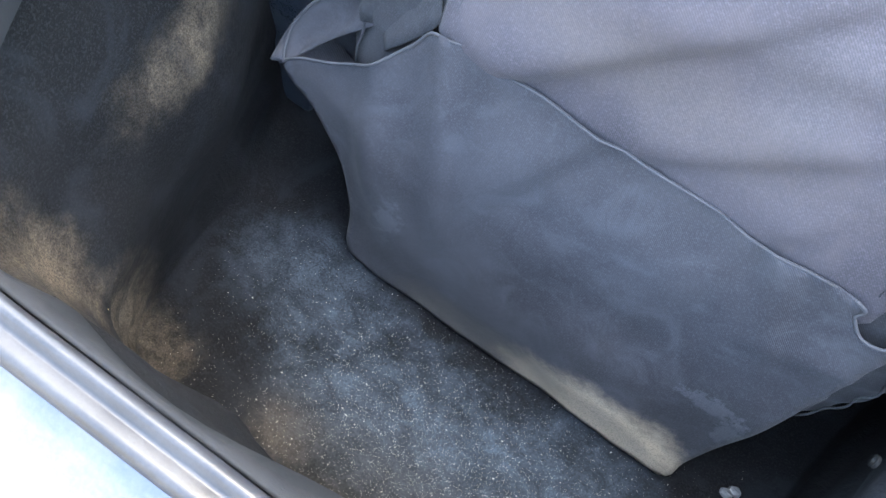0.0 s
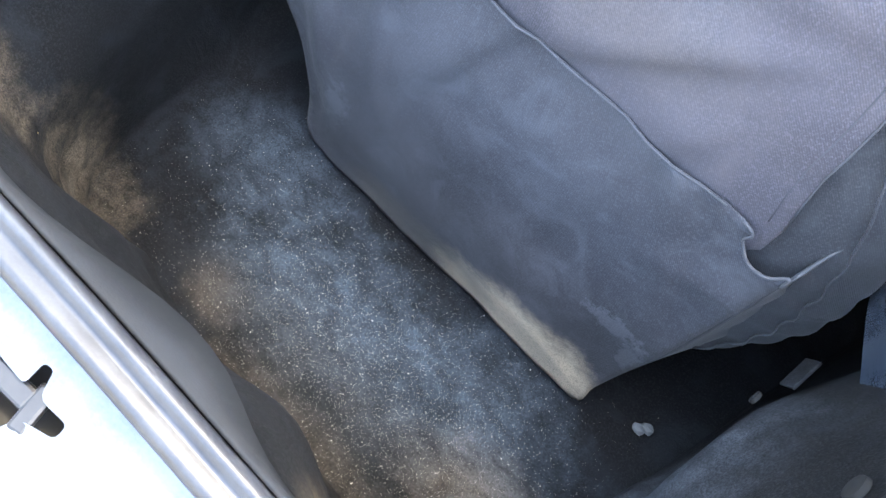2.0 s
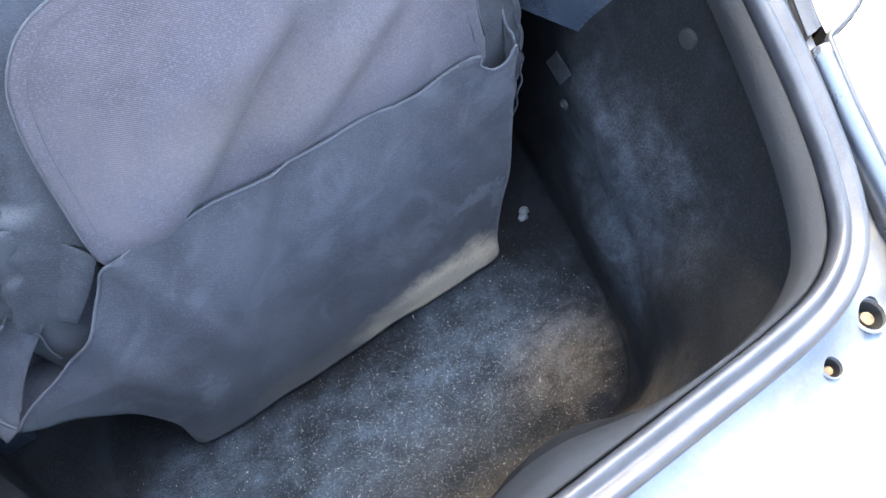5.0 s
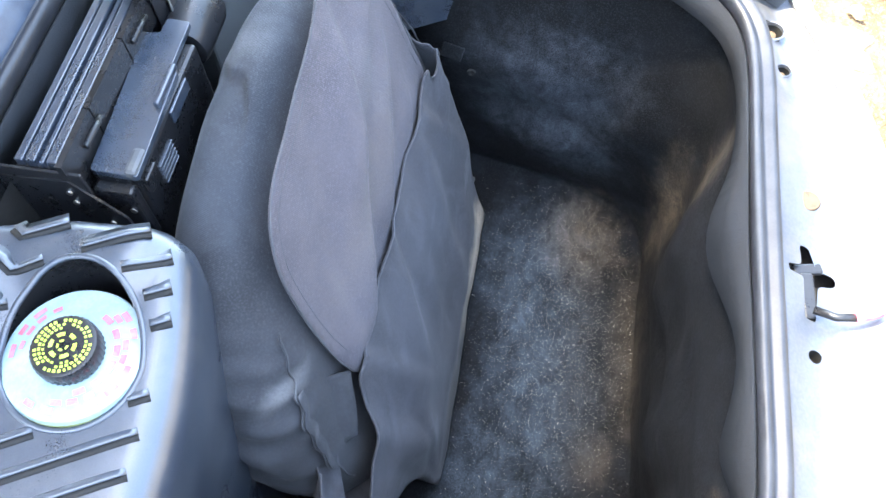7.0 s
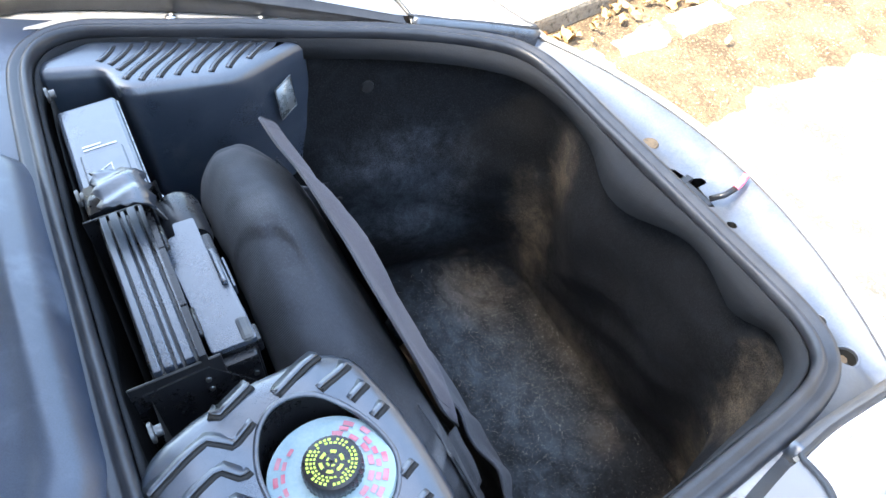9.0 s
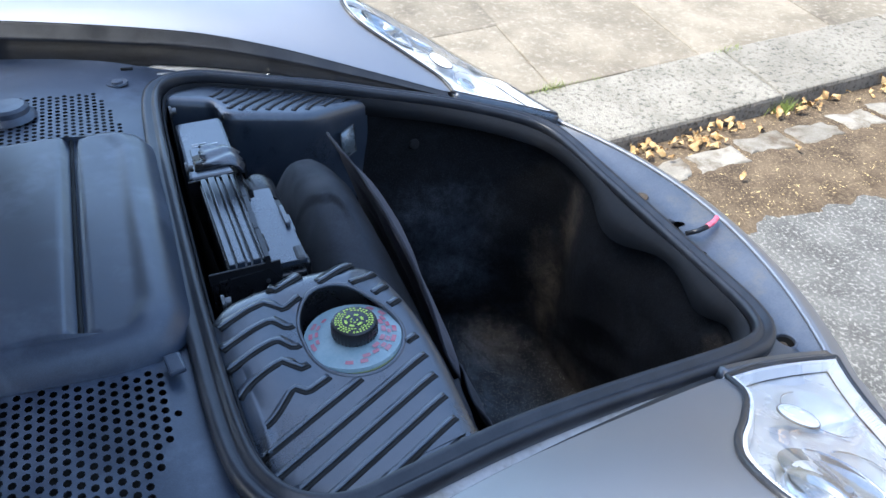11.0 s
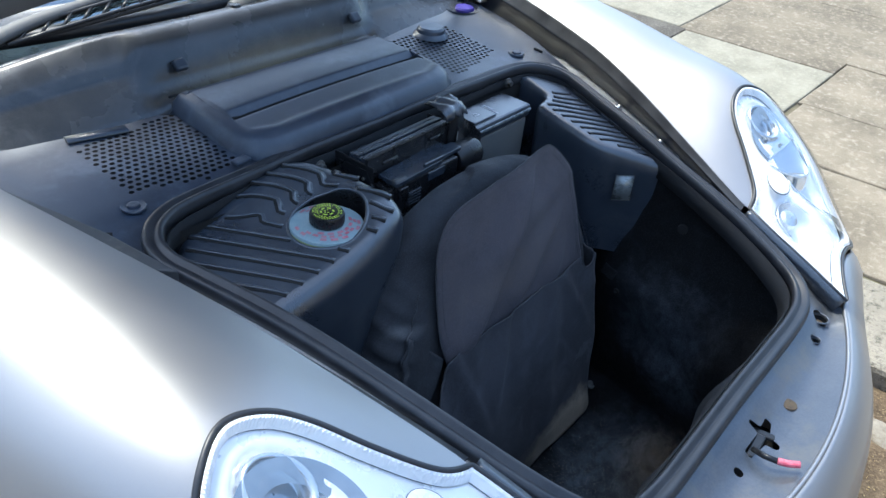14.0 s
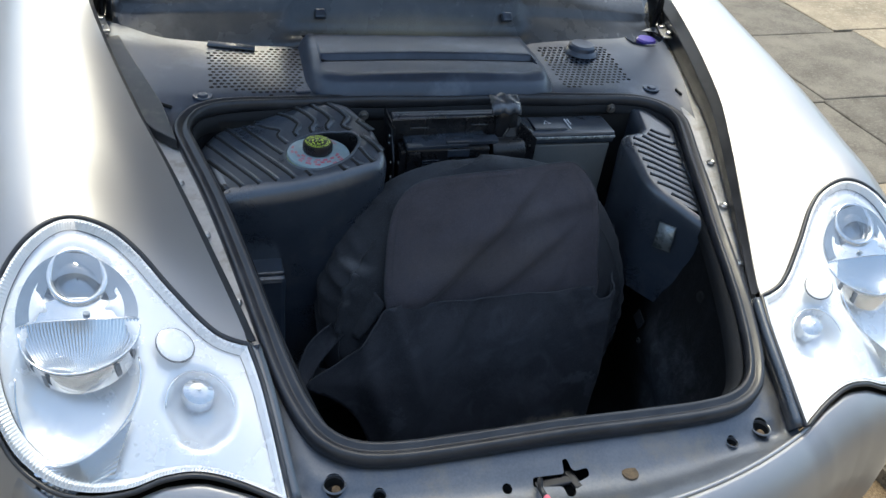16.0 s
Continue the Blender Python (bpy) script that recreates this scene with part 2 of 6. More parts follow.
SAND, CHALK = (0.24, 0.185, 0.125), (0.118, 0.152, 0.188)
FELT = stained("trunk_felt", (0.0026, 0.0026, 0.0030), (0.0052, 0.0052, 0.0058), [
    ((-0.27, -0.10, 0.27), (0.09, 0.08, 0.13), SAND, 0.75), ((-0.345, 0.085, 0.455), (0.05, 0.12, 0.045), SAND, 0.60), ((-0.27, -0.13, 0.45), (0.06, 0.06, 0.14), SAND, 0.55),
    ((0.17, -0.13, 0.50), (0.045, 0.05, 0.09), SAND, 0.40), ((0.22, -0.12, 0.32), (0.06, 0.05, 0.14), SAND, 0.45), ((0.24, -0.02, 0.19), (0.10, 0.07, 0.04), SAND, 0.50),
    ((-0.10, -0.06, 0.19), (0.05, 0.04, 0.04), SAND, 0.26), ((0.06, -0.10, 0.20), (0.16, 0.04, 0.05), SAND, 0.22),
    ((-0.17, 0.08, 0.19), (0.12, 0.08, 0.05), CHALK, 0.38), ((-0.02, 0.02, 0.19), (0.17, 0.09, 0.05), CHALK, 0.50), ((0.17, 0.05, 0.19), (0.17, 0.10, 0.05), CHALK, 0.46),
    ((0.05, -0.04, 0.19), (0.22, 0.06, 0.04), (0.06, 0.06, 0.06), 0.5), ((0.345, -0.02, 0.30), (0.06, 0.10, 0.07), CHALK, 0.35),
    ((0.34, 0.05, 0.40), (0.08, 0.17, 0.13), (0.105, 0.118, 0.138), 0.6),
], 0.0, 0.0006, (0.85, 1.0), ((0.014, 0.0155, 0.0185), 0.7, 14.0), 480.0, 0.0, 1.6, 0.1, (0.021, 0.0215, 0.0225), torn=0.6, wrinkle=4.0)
BACKING = surface("felt_backing", (0.007, 0.0075, 0.009), (0.015, 0.0165, 0.0195), (0.8, 0.95), 0.0, 14.0, 420.0, 0.0004, 0.0, ((0.010, 0.010, 0.011), 0.7, 22.0))
POUCH = stained("pouch_cloth", (0.027, 0.0275, 0.033), (0.049, 0.0495, 0.057), [
    ((0.155, 0.11, 0.205), (0.115, 0.30, 0.080), (0.64, 0.51, 0.36), 1.0), ((0.02, 0.15, 0.21), (0.12, 0.30, 0.05), (0.10, 0.088, 0.072), 0.6),
    ((0.212, 0.16, 0.366), (0.030, 0.1, 0.013), (0.105, 0.11, 0.122), 0.6, 4.0), ((0.245, 0.16, 0.338), (0.013, 0.1, 0.026), (0.105, 0.11, 0.122), 0.6, 4.0), ((-0.130, 0.16, 0.318), (0.014, 0.1, 0.034), (0.10, 0.105, 0.118), 0.6, 4.0),
], 250.0, 0.00015, (0.75, 0.9), ((0.080, 0.083, 0.095), 0.45, 16.0), 600.0, 0.08, 0.8, 0.6, speck=0.4)
FLAP = stained("flap_cloth", (0.051, 0.047, 0.056), (0.075, 0.069, 0.080), [
    ((0.02, 0.20, 0.60), (0.20, 0.09, 0.05), (0.13, 0.112, 0.105), 0.5), ((0.10, 0.20, 0.66), (0.05, 0.09, 0.05), (0.17, 0.165, 0.175), 0.35),
], 250.0, 0.00015, (0.75, 0.9), ((0.100, 0.088, 0.094), 0.5, 8.0), 600.0, 0.08, speck=0.45)
COVER = stained("wheel_cover_cloth", (0.024, 0.0255, 0.030), (0.041, 0.043, 0.049), [
    ((-0.20, 0.26, 0.585), (0.035, 0.05, 0.012), (0.17, 0.17, 0.175), 0.7), ((-0.215, 0.26, 0.525), (0.012, 0.05, 0.010), (0.17, 0.17, 0.175), 0.6), ((0.06, 0.33, 0.745), (0.03, 0.04, 0.02), (0.10, 0.10, 0.105), 0.5),
], 250.0, 0.00015, (0.75, 0.9), ((0.060, 0.064, 0.072), 0.5, 10.0), 600.0, 0.08, speck=0.45)
LIP = stained("dusty_lip_plastic", (0.028, 0.032, 0.040), (0.058, 0.063, 0.073), [
    ((0.0, 0.755, 0.79), (0.26, 0.026, 0.10), (0.25, 0.21, 0.145), 1.0), ((0.0, 0.80, 0.85), (0.26, 0.03, 0.05), (0.11, 0.11, 0.11), 0.6),
], 0.0, 0.00015, (0.20, 0.36), ((0.085, 0.092, 0.108), 0.4, 9.0), 900.0, 0.0, 0.5, speck=0.15)
LIP.node_tree.nodes["Principled BSDF"].inputs["Coat Weight"].default_value = 0.45
LIP.node_tree.nodes["Principled BSDF"].inputs["Coat Roughness"].default_value = 0.22


def glass(name, tint, gloss=0.0, least=0.05):
    m, nt, bsdf, pos = start(name)
    out = nt.nodes["Material Output"]
    clear = nt.nodes.new("ShaderNodeBsdfTransparent")
    clear.inputs[0].default_value = (*tint, 1)
    shine = nt.nodes.new("ShaderNodeBsdfGlossy")
    shine.inputs["Roughness"].default_value = gloss
    face = node(nt, "ShaderNodeLayerWeight", Blend=0.5).outputs["Facing"]
    edge = mathn(nt, "ADD", mathn(nt, "MULTIPLY", mathn(nt, "POWER", face, 3.5), 1.0 - least), least)
    both = nt.nodes.new("ShaderNodeMixShader")
    for a, b in ((edge, both.inputs[0]), (clear.outputs[0], both.inputs[1]), (shine.outputs[0], both.inputs[2]), (both.outputs[0], out.inputs[0])):
        nt.links.new(a, b)
    return m


LINING = surface("bonnet_underside", (0.30, 0.305, 0.315), (0.36, 0.365, 0.375), (0.4, 0.55), 0.4, 8.0, 200.0, 0.0002)
BOWL = surface("satin_reflector", (0.92, 0.93, 0.94), (0.95, 0.95, 0.95), (0.22, 0.32), 0.3, 8.0, 40.0, 0.0)
BEZEL = surface("clear_moulded_edge", (0.88, 0.89, 0.90), (0.92, 0.92, 0.92), (0.25, 0.3), 0.1, 8.0, 40.0, 0.0)
LENS = glass("lamp_lens", (0.96, 0.97, 0.98), 0.0, 0.10)
SCREEN = glass("windscreen_glass", (0.62, 0.74, 0.80), 0.0, 0.45)


# ---- building helpers ----
def link_mesh(name, verts, faces, material, parent=None, label="", smooth=True, bevel=0.0, thick=0.0, normals=None):
    """One mesh object from vertices and faces; under parent it is a part."""
    me = bpy.data.meshes.new(name)
    me.from_pydata([tuple(v) for v in verts], [], faces)
    me.validate()
    bm = bmesh.new()
    bm.from_mesh(me)
    bmesh.ops.recalc_face_normals(bm, faces=bm.faces)
    if normals:
        wrong = [f for f in bm.faces if f.normal.dot(Vector(normals[f.verts[0].index])) < 0]
        bmesh.ops.reverse_faces(bm, faces=wrong)
    bm.to_mesh(me)
    bm.free()
    me.materials.append(material)
    if normals:
        me.polygons.foreach_set("use_smooth", [True] * len(me.polygons))
        me.normals_split_custom_set_from_vertices([tuple(v) for v in normals])
    elif smooth:
        me.polygons.foreach_set("use_smooth", [True] * len(me.polygons))
    ob = new(name, me)
    ob.parent = parent
    if label:
        ob["label"] = label
    if thick:
        mod = ob.modifiers.new("thickness", "SOLIDIFY")
        mod.thickness, mod.offset = thick, 0.0
    if bevel:
        mod = ob.modifiers.new("rounding", "BEVEL")
        mod.width, mod.segments, mod.limit_method = bevel, 2, "ANGLE"
    return ob


def sharp(ob, degrees=35):
    """Keeps edges sharper than the angle crisp."""
    ob.data.set_sharp_from_angle(angle=radians(degrees))
    return ob


def thing(name, label, category, place=(0, 0, 0), group="", kind=""):
    ob = new(name)
    ob.empty_display_size = 0.05
    ob.location = place
    return tagged(ob, label, category, group, kind)


def grid_faces(rows, cols, close=False, wrap=False):
    out = []
    for i in range(rows - (0 if wrap else 1)):
        for j in range(cols - (0 if close else 1)):
            a, b = i * cols + j, i * cols + (j + 1) % cols
            i2 = (i + 1) % rows
            out.append((a, b, i2 * cols + (j + 1) % cols, i2 * cols + j))
    return out


def smooth_line(points, per=6, closed=False):
    """Catmull-Rom through the points."""
    pts = [Vector(p) for p in points]
    n, out = len(pts), []
    for i in range(n if closed else n - 1):
        get = (lambda k: pts[k % n]) if closed else (lambda k: pts[min(max(k, 0), n - 1)])
        p0, p1, p2, p3 = get(i - 1), get(i), get(i + 1), get(i + 2)
        for k in range(per):
            t = k / per
            out.append(0.5 * (2 * p1 + (p2 - p0) * t + (2 * p0 - 5 * p1 + 4 * p2 - p3) * t * t + (3 * p1 - p0 - 3 * p2 + p3) * t ** 3))
    if not closed:
        out.append(pts[-1])
    return out


def sweep(points, profile, closed=False, up=(0, 0, 1)):
    """Vertices and faces of a profile (across, up) carried along a line."""
    pts, verts, n = [Vector(p) for p in points], [], len(points)
    for i, p in enumerate(pts):
        a, b = (pts[i - 1], pts[(i + 1) % n]) if closed else (pts[max(i - 1, 0)], pts[min(i + 1, n - 1)])
        along = (b - a).normalized()
        side = along.cross(Vector(up)).normalized()
        top = side.cross(along)
        verts += [p + side * u + top * v for u, v in profile]
    m = len(profile)
    faces = grid_faces(n, m, True, closed)
    if not closed:
        faces += [tuple(range(m)), tuple(range((n - 1) * m, n * m))]
    return verts, faces


def circle(r, n=10):
    return [(r * math.cos(2 * math.pi * k / n), r * math.sin(2 * math.pi * k / n)) for k in range(n)]


def tube(name, points, r, material, parent=None, label="", n=8, closed=False):
    return link_mesh(name, *sweep(points, circle(r, n), closed), material, parent, label)


def lathe(name, profile, place, material, parent=None, label="", n=32, turn=None, cap=True):
    """A turned body: profile of (radius, height) about z, at place."""
    m = Matrix.Translation(place) @ (turn or Matrix())
    verts = [m @ Vector((r * math.cos(2 * math.pi * k / n), r * math.sin(2 * math.pi * k / n), h)) for r, h in profile for k in range(n)]
    faces = grid_faces(len(profile), n, True)
    if cap and profile[1][1] >= profile[0][1]:
        faces.append(tuple(range(n)))
    if profile[-1][0] <= 0.002:
        faces.append(tuple(range((len(profile) - 1) * n, len(profile) * n)))
    return sharp(link_mesh(name, verts, faces, material, parent, label))


def block(name, size, place, material, parent=None, label="", turn=(0, 0, 0), bevel=0.003):
    """A box with rounded edges, by its middle."""
    m = pose(*place, *turn)
    x, y, z = (v / 2 for v in size)
    verts = [m @ Vector((a * x, b * y, c * z)) for a in (-1, 1) for b in (-1, 1) for c in (-1, 1)]
    faces = [(0, 1, 3, 2), (4, 6, 7, 5), (0, 4, 5, 1), (2, 3, 7, 6), (0, 2, 6, 4), (1, 5, 7, 3)]
    return link_mesh(name, verts, faces, material, parent, label, False, min(bevel, 0.4 * min(size)))


def inside_all(pts, loop):
    """Whether each point lies within the loop."""
    p, q = np.asarray(pts, float).reshape(-1, 2), np.asarray(loop, float)
    r, hit = np.roll(q, -1, 0), np.zeros(len(p), bool)
    for (ax, ay), (bx, by) in zip(q, r):
        if ay != by:
            hit ^= ((ay > p[:, 1]) != (by > p[:, 1])) & (p[:, 0] < (bx - ax) * (p[:, 1] - ay) / (by - ay) + ax)
    return hit


def distance_all(pts, loop):
    """Each point's distance from the loop's line."""
    p, q = np.asarray(pts, float).reshape(-1, 2), np.asarray(loop, float)
    r, best = np.roll(q, -1, 0), np.full(len(p), 9.0)
    for a, b in zip(q, r):
        e = b - a
        t = np.clip((p - a) @ e / (e @ e + 1e-12), 0, 1)
        best = np.minimum(best, np.hypot(*(p - a - t[:, None] * e).T))
    return best


def inside(p, loop):
    return bool(inside_all([(p[0], p[1])], loop)[0])


def edge_distance(p, loop):
    q = np.asarray(loop, float)
    e = np.roll(q, -1, 0) - q
    t = np.clip(((np.array((p[0], p[1])) - q) * e).sum(1) / ((e * e).sum(1) + 1e-12), 0, 1)
    return float(np.hypot(*(np.array((p[0], p[1])) - q - t[:, None] * e).T).min())


def sheet(outer, holes, step, keep=0.45):
    """A flat sheet cut to an outline with holes: plan points and triangles."""
    outer, holes = [tuple(p) for p in outer], [[tuple(p) for p in h] for h in holes]
    pts, loops = list(outer), [list(range(len(outer)))]
    for h in holes:
        loops.append(list(range(len(pts), len(pts) + len(h))))
        pts += h
    lo, hi = np.min(outer, 0), np.max(outer, 0)
    i, j = np.meshgrid(np.arange(1, int((hi[0] - lo[0]) / step) + 1), np.arange(1, int((hi[1] - lo[1]) / step) + 1), indexing="ij")
    grid = np.stack([lo[0] + step * (i + 0.5 * (j % 2)), lo[1] + step * j], -1).reshape(-1, 2)
    grid = grid[inside_all(grid, outer) & (distance_all(grid, outer) > keep * step)]

    def clear(p, margin):
        ok = np.ones(len(p), bool)
        for h in holes:
            a, b = np.min(h, 0) - margin, np.max(h, 0) + margin
            near = np.flatnonzero((p > a).all(1) & (p < b).all(1))
            if len(near):
                bad = inside_all(p[near], h)
                if margin > 0:
                    bad |= distance_all(p[near], h) < margin
                ok[near[bad]] = False
        return ok

    grid = grid[clear(grid, keep * step)]
    pts += [tuple(p) for p in grid]
    edges = [(a, b) for lp in loops for a, b in zip(lp, lp[1:] + lp[:1])]
    flat, _, tris, *_ = delaunay_2d_cdt([Vector(p) for p in pts], edges, [], 0, 1e-6)
    flat = [(p[0], p[1]) for p in flat]
    mids = np.array([[sum(flat[k][0] for k in t) / len(t), sum(flat[k][1] for k in t) / len(t)] for t in tris])
    good = inside_all(mids, outer) & clear(mids, 0.0)
    return flat, [tuple(t) for t, g in zip(tris, good) if g]


def rounded(corners, per=5):
    """A closed outline from (x, y, radius) corners."""
    out, n = [], len(corners)
    for i, (x, y, r) in enumerate(corners):
        p, a, b = Vector((x, y)), Vector(corners[i - 1][:2]), Vector(corners[(i + 1) % n][:2])
        da, db = (a - p).normalized(), (b - p).normalized()
        if r <= 0:
            out.append((x, y))
            continue
        s, e = p + da * r, p + db * r
        for k in range(per + 1):
            t = k / per
            q = s * (1 - t) ** 2 + p * 2 * t * (1 - t) + e * t * t
            out.append((q.x, q.y))
    return out


def offset_loop(loop, d):
    """The closed loop moved inwards by d."""
    n, out = len(loop), []
    area = sum(a[0] * b[1] - b[0] * a[1] for a, b in zip(loop, loop[1:] + loop[:1]))
    s = 1 if area > 0 else -1
    for i in range(n):
        t = (Vector(loop[(i + 1) % n]) - Vector(loop[i - 1])).normalized()
        out.append((loop[i][0] - s * t.y * d, loop[i][1] + s * t.x * d))
    return out


def moulded(name, outline, height, rings, holes, step, material, parent, label=""):
    """A moulded cover: a cut top with its height, rolled over its edge along rings of (inset, drop)."""
    top = offset_loop(outline, rings[0][0])
    flat, faces = sheet(top, holes, step)
    verts = [Vector((x, y, height(x, y) - rings[0][1])) for x, y in flat]
    n = len(outline)
    prev = list(range(n))
    for inset, drop in rings[1:]:
        lp, base = offset_loop(outline, inset), len(verts)
        verts += [Vector((x, y, drop[1] if isinstance(drop, tuple) else height(x, y) - drop)) for x, y in lp]
        now = list(range(base, base + n))
        faces += [(prev[k], prev[(k + 1) % n], now[(k + 1) % n], now[k]) for k in range(n)]
        prev = now
    return sharp(link_mesh(name, verts, faces, material, parent, label), 50)


def smoothstep(a, b, x):
    t = min(max((x - a) / (b - a), 0), 1)
    return t * t * (3 - 2 * t)

# ---- car: shared lines ----
car = thing("car", "silver sports car parked at the kerb with its front boot open", "car")
SIDE = [
    (0.00, (0.388, 0.669, 0.48, 0.695, 0.57, 0.712, 0.65, 0.70, 0.715, 0.645, 0.75, 0.55, 0.77, 0.40, 0.775, 0.2)),
    (-0.10, (0.370, 0.637, 0.46, 0.648, 0.54, 0.645, 0.61, 0.62, 0.66, 0.565, 0.69, 0.48, 0.705, 0.35, 0.71, 0.2)),
    (-0.20, (0.355, 0.600, 0.42, 0.597, 0.47, 0.583, 0.52, 0.555, 0.56, 0.505, 0.585, 0.43, 0.595, 0.33, 0.60, 0.2)),
]
SIDE += [
    (0.135, (0.429, 0.716, 0.51, 0.757, 0.60, 0.787, 0.665, 0.777, 0.727, 0.72, 0.775, 0.61, 0.79, 0.44, 0.80, 0.2)),
    (0.30, (0.483, 0.770, 0.55, 0.797, 0.615, 0.810, 0.685, 0.80, 0.752, 0.742, 0.81, 0.63, 0.83, 0.46, 0.84, 0.2)),
    (0.44, (0.529, 0.801, 0.582, 0.820, 0.64, 0.828, 0.70, 0.818, 0.765, 0.763, 0.828, 0.65, 0.855, 0.48, 0.865, 0.2)),
]
SIDE += [
    (0.74, (0.602, 0.838, 0.640, 0.849, 0.682, 0.853, 0.73, 0.843, 0.79, 0.79, 0.845, 0.68, 0.875, 0.5, 0.88, 0.2)),
    (1.05, (0.650, 0.868, 0.678, 0.878, 0.71, 0.882, 0.75, 0.873, 0.805, 0.815, 0.855, 0.69, 0.88, 0.5, 0.885, 0.2)),
    (1.50, (0.675, 0.893, 0.70, 0.903, 0.73, 0.908, 0.77, 0.900, 0.83, 0.85, 0.87, 0.72, 0.885, 0.5, 0.885, 0.2)),
]
SIDE.sort()
SIDE_Y = [y for y, _ in SIDE]
SIDE_P = np.array([np.reshape(p, (8, 2)) for _, p in SIDE])


def side_section(y):
    """The fender's cross-section at y: eight (x, z) points, blended between the stations."""
    n = len(SIDE_Y)
    i = min(max(int(np.searchsorted(SIDE_Y, y)) - 1, 0), n - 2)
    h = SIDE_Y[i + 1] - SIDE_Y[i]
    t = min(max((y - SIDE_Y[i]) / h, 0), 1)

    def slope(j):
        a, b = max(j - 1, 0), min(j + 1, n - 1)
        return (SIDE_P[b] - SIDE_P[a]) / (SIDE_Y[b] - SIDE_Y[a])

    return ((2 * t ** 3 - 3 * t * t + 1) * SIDE_P[i] + (t ** 3 - 2 * t * t + t) * h * slope(i)
            + (3 * t * t - 2 * t ** 3) * SIDE_P[i + 1] + (t ** 3 - t * t) * h * slope(i + 1))


def side_point(s, y):
    p = side_section(y)
    a = min(max(s, 0), 1) * 7
    i = min(int(a), 6)
    t = a - i
    p0, p1, p2, p3 = p[max(i - 1, 0)], p[i], p[i + 1], p[min(i + 2, 7)]
    q = 0.5 * (2 * p1 + (p2 - p0) * t + (2 * p0 - 5 * p1 + 4 * p2 - p3) * t * t + (3 * p1 - p0 - 3 * p2 + p3) * t ** 3)
    return float(q[0]), float(q[1])


def side_s(x, y):
    """Where across the fender x lies at y."""
    lo, hi = 0.0, 0.9
    for _ in range(30):
        mid = (lo + hi) / 2
        lo, hi = (mid, hi) if side_point(mid, y)[0] < x else (lo, mid)
    return lo


TABLE_Y = np.linspace(-0.2, 1.5, 171)
TABLE = []
for y in TABLE_Y:
    row = np.array([side_point(s, float(y)) for s in np.linspace(0, 0.86, 61)])
    TABLE.append(row[: int(np.argmax(row[:, 0])) + 1])


def side_z(x, y):
    """The wing's height over a place in plan."""
    a = min(max((y + 0.2) / 0.01, 0), 169.999)
    i = int(a)
    z0, z1 = (float(np.interp(x, TABLE[k][:, 0], TABLE[k][:, 1])) for k in (i, i + 1))
    return z0 + (z1 - z0) * (a - i)


def seal_height(y):
    return 0.648 + 0.2133 * y + 0.02 * max(0.0, 1 - ((y - 0.18) / 0.34) ** 2)


HALF = [(0.0, -0.155), (0.12, -0.156), (0.22, -0.156), (0.275, -0.148), (0.312, -0.125), (0.335, -0.085), (0.352, -0.03), (0.367, 0.04),
        (0.39, 0.15), (0.42, 0.28), (0.448, 0.385), (0.458, 0.43), (0.45, 0.468), (0.42, 0.497), (0.36, 0.512), (0.2, 0.518)]
SEAL = [(p.x, p.y) for p in smooth_line([(x, y) for x, y in HALF] + [(0.0, 0.519)] + [(-x, y) for x, y in HALF[:0:-1]], 6, True)]
LAMP = [(0.390, 0.001), (0.43, 0.013), (0.48, 0.062), (0.52, 0.108), (0.555, 0.133), (0.60, 0.139), (0.64, 0.117), (0.67, 0.087), (0.69, 0.048),
        (0.695, 0.007), (0.688, -0.033), (0.666, -0.075), (0.625, -0.115), (0.58, -0.140), (0.535, -0.151), (0.495, -0.150), (0.455, -0.154), (0.408, -0.172), (0.360, -0.198)]
LAMP_LINE = [(p.x, p.y) for p in smooth_line(LAMP, 8)] + [(0.365, -0.15), (0.371, -0.10), (0.378, -0.05)]


def bumper_line(x):
    """The bumper's upper edge, in plan and height."""
    x = abs(x)
    if x <= 0.36:
        return -0.278 + 0.60 * x * x, 0.588
    y = float(np.interp(x, [0.36, 0.408, 0.455, 0.495, 0.535, 0.58, 0.625, 0.66, 0.70], [-0.201, -0.177, -0.159, -0.155, -0.157, -0.146, -0.121, -0.088, -0.03]))
    return y, side_z(min(x, 0.69), y) - 0.006


